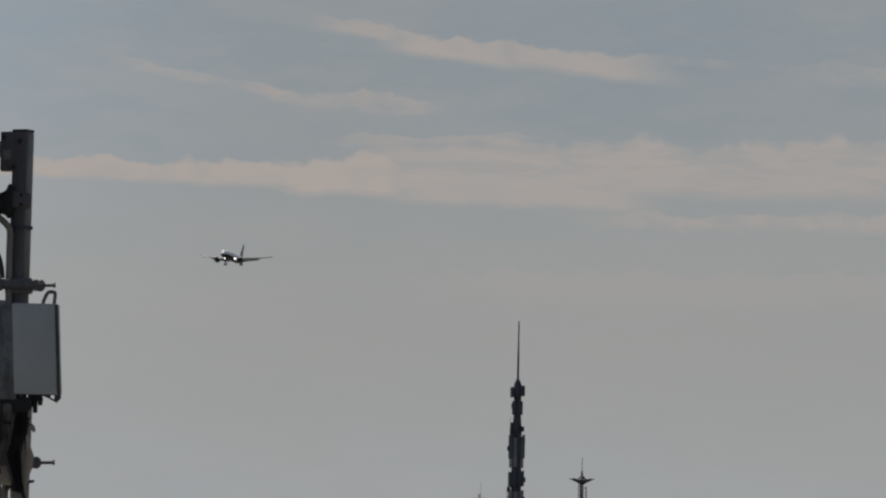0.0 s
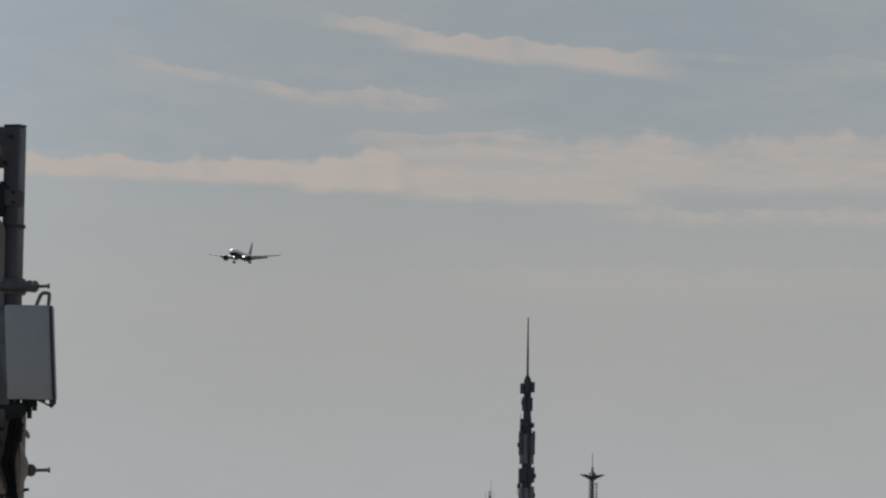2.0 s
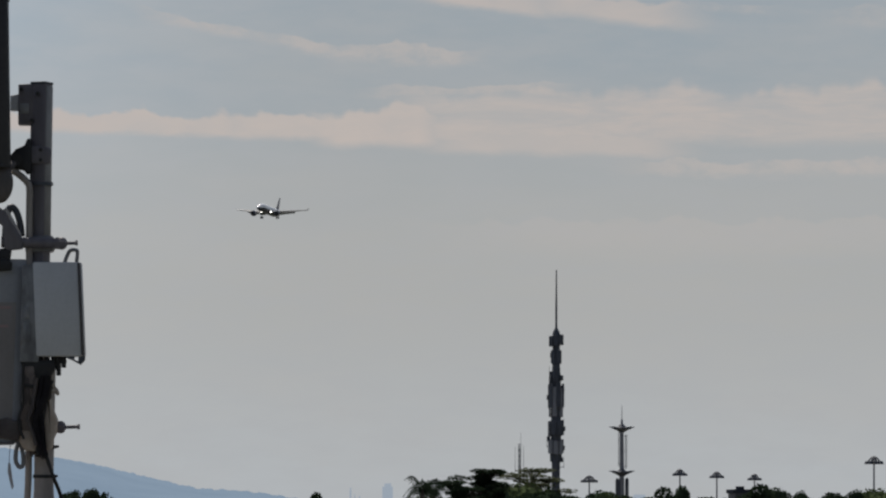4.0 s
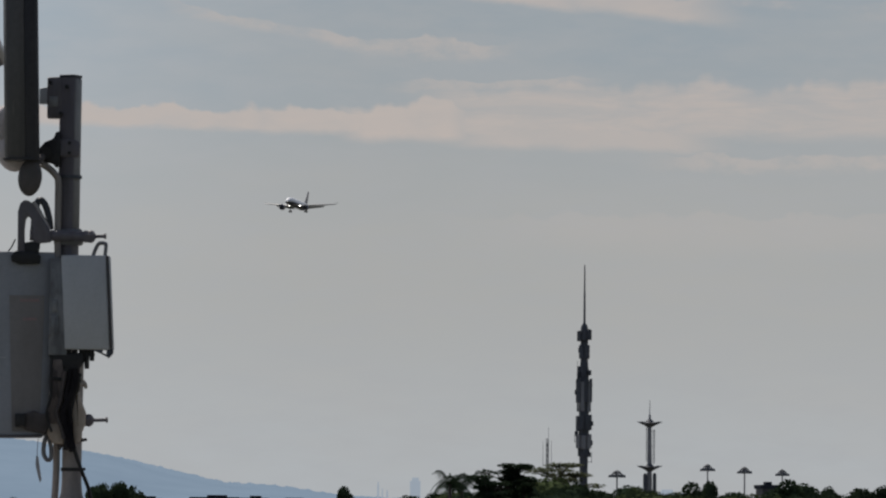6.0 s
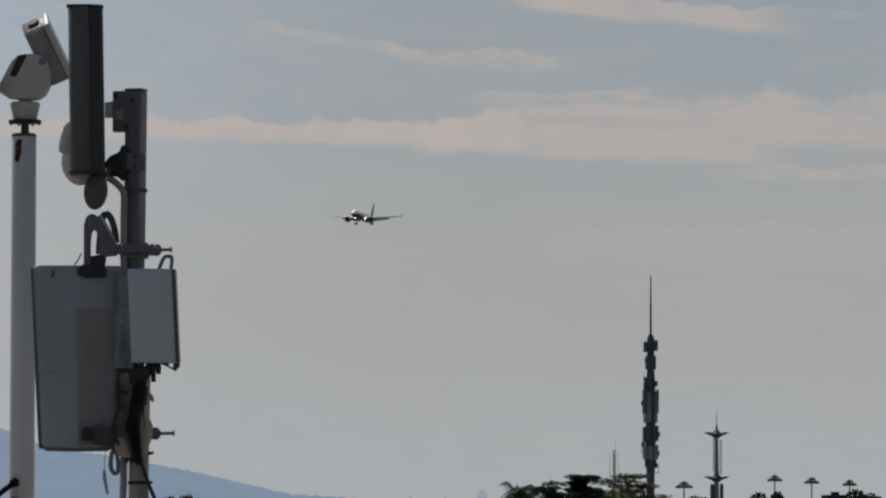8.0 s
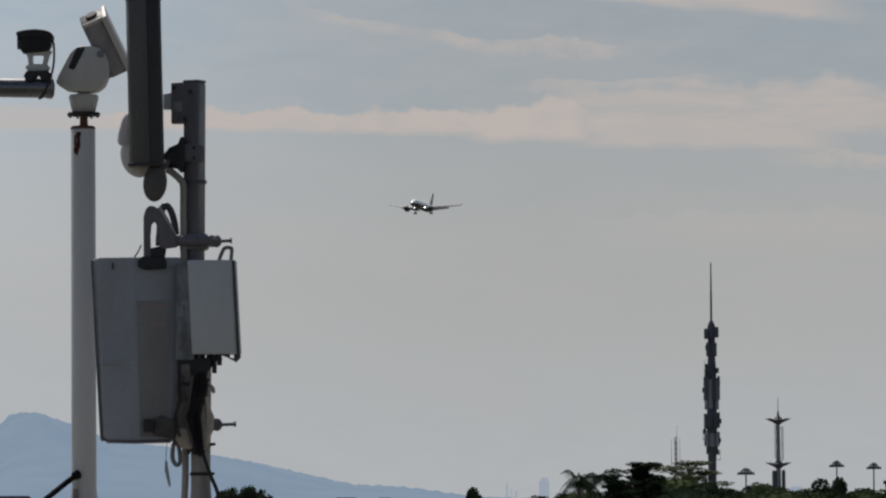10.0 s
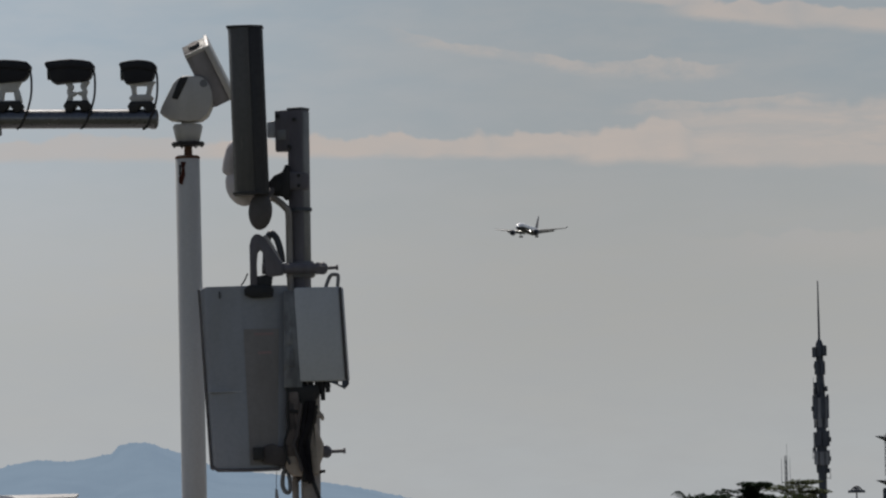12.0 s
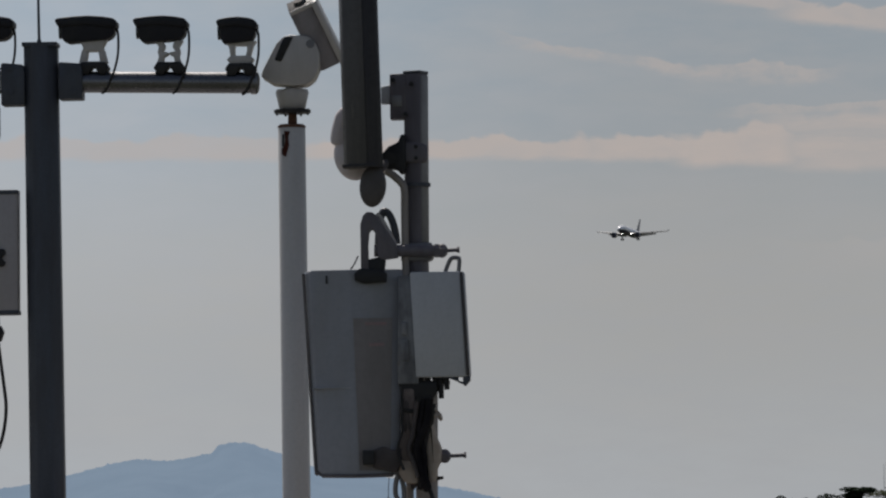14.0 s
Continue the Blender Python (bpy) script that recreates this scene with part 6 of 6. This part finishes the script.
traffic_camera(-1150, 772, -1197, -1103, "black hooded traffic camera on the far arm", (12, 14))

# pale box aerial on the far side of the post, with its cable
box = thing("box_antenna", at(-1136, 386, DG), "pale grey flat box antenna hanging beside the gantry post", "antenna")
bm = B()
slab(bm, [(-1168, 384), (-1100, 384), (-1098, 390), (-1096.5, 576), (-1099, 582), (-1168, 582)], DG - 0.06, 0.09, 0.010)
part("case", bm, box_grey, box, "warm pale grey case")
for v in (579, 387):
    bm = B()
    slab(bm, [(-1169, v - 3), (-1097, v - 3), (-1097, v + 4), (-1169, v + 4)], DG - 0.064, 0.098, 0.004)
    part("rim", bm, dark_steel, box)
bm = B()
slab(bm, [(-1150, 461), (-1121, 461), (-1117, 467), (-1124, 474), (-1117, 482), (-1119, 489), (-1150, 489)], DG - 0.075, 0.05, 0.004)
part("latch", bm, black, box, "black bracket")
bm = B()
rod(bm, at(-1164, 575, DG), at(-1164, 752, DG), 0.014, 0.014, 10)
part("hanger", bm, dark_steel, box, "dark steel hanger rod")
bm = B()
rod(bm, at(-1132, 386, DG - 0.02), at(-1131, 364, DG - 0.02), 0.010, 0.010, 10)
slab(bm, [(-1170, 367), (-1127, 367), (-1122, 357), (-1127, 342), (-1170, 342)], DG - 0.05, 0.06, 0.005)
part("gland", bm, black, box, "black cable gland")
bm = B()
pipe(bm, [at(-1131, 344, DG - 0.02), at(-1127, 310, DG - 0.03), at(-1121, 262, DG - 0.04), at(-1119, 236, DG - 0.04), at(-1122, 205, DG - 0.03), at(-1130, 175, DG - 0.02), at(-1145, 142, DG), at(-1158, 60, DG), at(-1160, -20, DG)], 0.0075, 8, 4)
part("cable", bm, cable_black, box, "black hanging cable")
pod = thing("small_radome", at(-1122, 690, DG), "small pale rounded radome under the far arm", "antenna")
bm = B()
lathe(bm, at(-1139, 658, DG), [(0, 0.02), (0.006, 0.034), (0.03, 0.042), (0.15, 0.042), (0.165, 0.03)], 18)
part("cover", bm, radome, pod)
bm = B()
rod(bm, at(-1139, 716, DG), at(-1139, 748, DG), 0.012, 0.012, 10)
part("stem", bm, dark_steel, pod)

# ---------------------------------------------------------------- cabinet at the foot of the post


def cabinet():
    d = 26.5
    k = d / UNIT
    cab = thing("control_cabinet", at(-950, -30, d), "grey metal control cabinet with a sloping white lid", "cabinet")
    x0, x1, x2 = at(-1056, 0, d).x, at(-998, 0, d).x, at(-877, 0, d).x
    zt, zb = EYE + 77 * k, ROOF - 0.03
    bm = B()
    loft(bm, [[(x1, d, z), (x2, d + 0.02, z), (x2, d + 0.33, z), (x0, d + 0.33, z), (x0, d + 0.13, z)] for z in (zb, zt)], 0.006)
    part("body", bm, cabinet_grey, cab, "", 30)
    bm = B()
    za, zc = EYE + 79 * k, EYE + 86 * k
    loft(bm, [[(x1 - 0.008, d - 0.03, za - 0.010), (x2 + 0.02, d - 0.015, za - 0.010), (x2 + 0.005, d + 0.35, zc - 0.012), (x0 + 0.10, d + 0.35, zc - 0.012), (x0 + 0.09, d + 0.12, za + 0.006)],
              [(x1 - 0.008, d - 0.03, za), (x2 + 0.02, d - 0.015, za), (x2 + 0.005, d + 0.35, zc), (x0 + 0.10, d + 0.35, zc), (x0 + 0.09, d + 0.12, za + 0.018)]], 0.003)
    lid = part("lid", bm, white_metal, cab, "white sloping lid")
    bm = B()
    block(bm, (x1 - 0.018, d - 0.034, za - 0.024), (x2 + 0.018, d - 0.020, za - 0.004), 0.002, 1)
    part("front_edge", bm, trim_grey, lid, "dark folded front edge")
    bm = B()
    block(bm, (x1 + 0.02, d - 0.008, zb + 0.03), (x2 - 0.02, d + 0.03, zt - 0.025), 0.003, 1)
    part("door", bm, cabinet_grey, cab)
    # thin overlay that darkens the left side, shade put into its colour
    bm = B()
    run = Vector((x1 - x0, -0.13, 0)).normalized()
    out = Vector((run.y, -run.x, 0))
    a, b = Vector((x0, d + 0.13, 0)) + run * 0.012 + out * 0.002, Vector((x1, d, 0)) - run * 0.012 + out * 0.002
    ring = [a, a + out * 0.004, b + out * 0.004, b]
    loft(bm, [[p + Vector((0, 0, z)) for p in ring] for z in (zb + 0.02, zt - 0.02)])
    part("side_panel", bm, cabinet_side_shade, cab, "cabinet side with its shade painted mauve-grey", 0)
    bm = B()
    block(bm, (x2 - 0.055, d - 0.05, ROOF - 0.03), (x2 - 0.005, d - 0.005, EYE - 8 * k), 0.004, 1)
    part("socket", bm, dark_steel, cab)


cabinet()

# white bracket with a dark motor left of the cabinet
motor = thing("motor_bracket", at(-1095, -20, 26.55), "dirty white steel bracket with a dark round motor", "motor")
bm = B()
slab(bm, [(-1138, -26), (-1062, -26), (-1060, 66), (-1080, 68), (-1122, 78), (-1129, 77), (-1132, 70)], 26.6, 0.10, 0.008)
part("plate", bm, dirty_white, motor, "dirty white steel plate")
bm = B()
c = at(-1100, 28, 26.5)
rod(bm, c + Vector((-0.045, 0, 0.012)), c + Vector((0.066, 0, -0.004)), 0.040, 0.048, 20)
ball(bm, c + Vector((-0.058, -0.005, 0.024)), (0.040, 0.036, 0.030), None, 14, 9)
ball(bm, c + Vector((-0.040, -0.008, -0.018)), (0.042, 0.040, 0.028), None, 14, 9)
ball(bm, c + Vector((0.020, -0.010, 0.012)), (0.056, 0.046, 0.046), None, 14, 9)
block(bm, (c.x - 0.02, c.y, c.z - 0.02), (c.x + 0.02, c.y + 0.14, c.z + 0.02), 0.003, 1)
part("drum", bm, drum_dark, motor, "dark red-brown round motor drum")
bm = B()
c = at(-1079, 62, 26.585)
rod(bm, c, c + Vector((0, 0.03, 0)), 0.011, 0.011, 8)
part("bolt", bm, black, motor)
bm = B()
c = at(-1112, -10, 26.55)
block(bm, (c.x - 0.05, c.y, c.z - 0.06), (c.x + 0.01, c.y + 0.1, c.z + 0.045), 0.006, 1)
part("fixing", bm, black, motor)
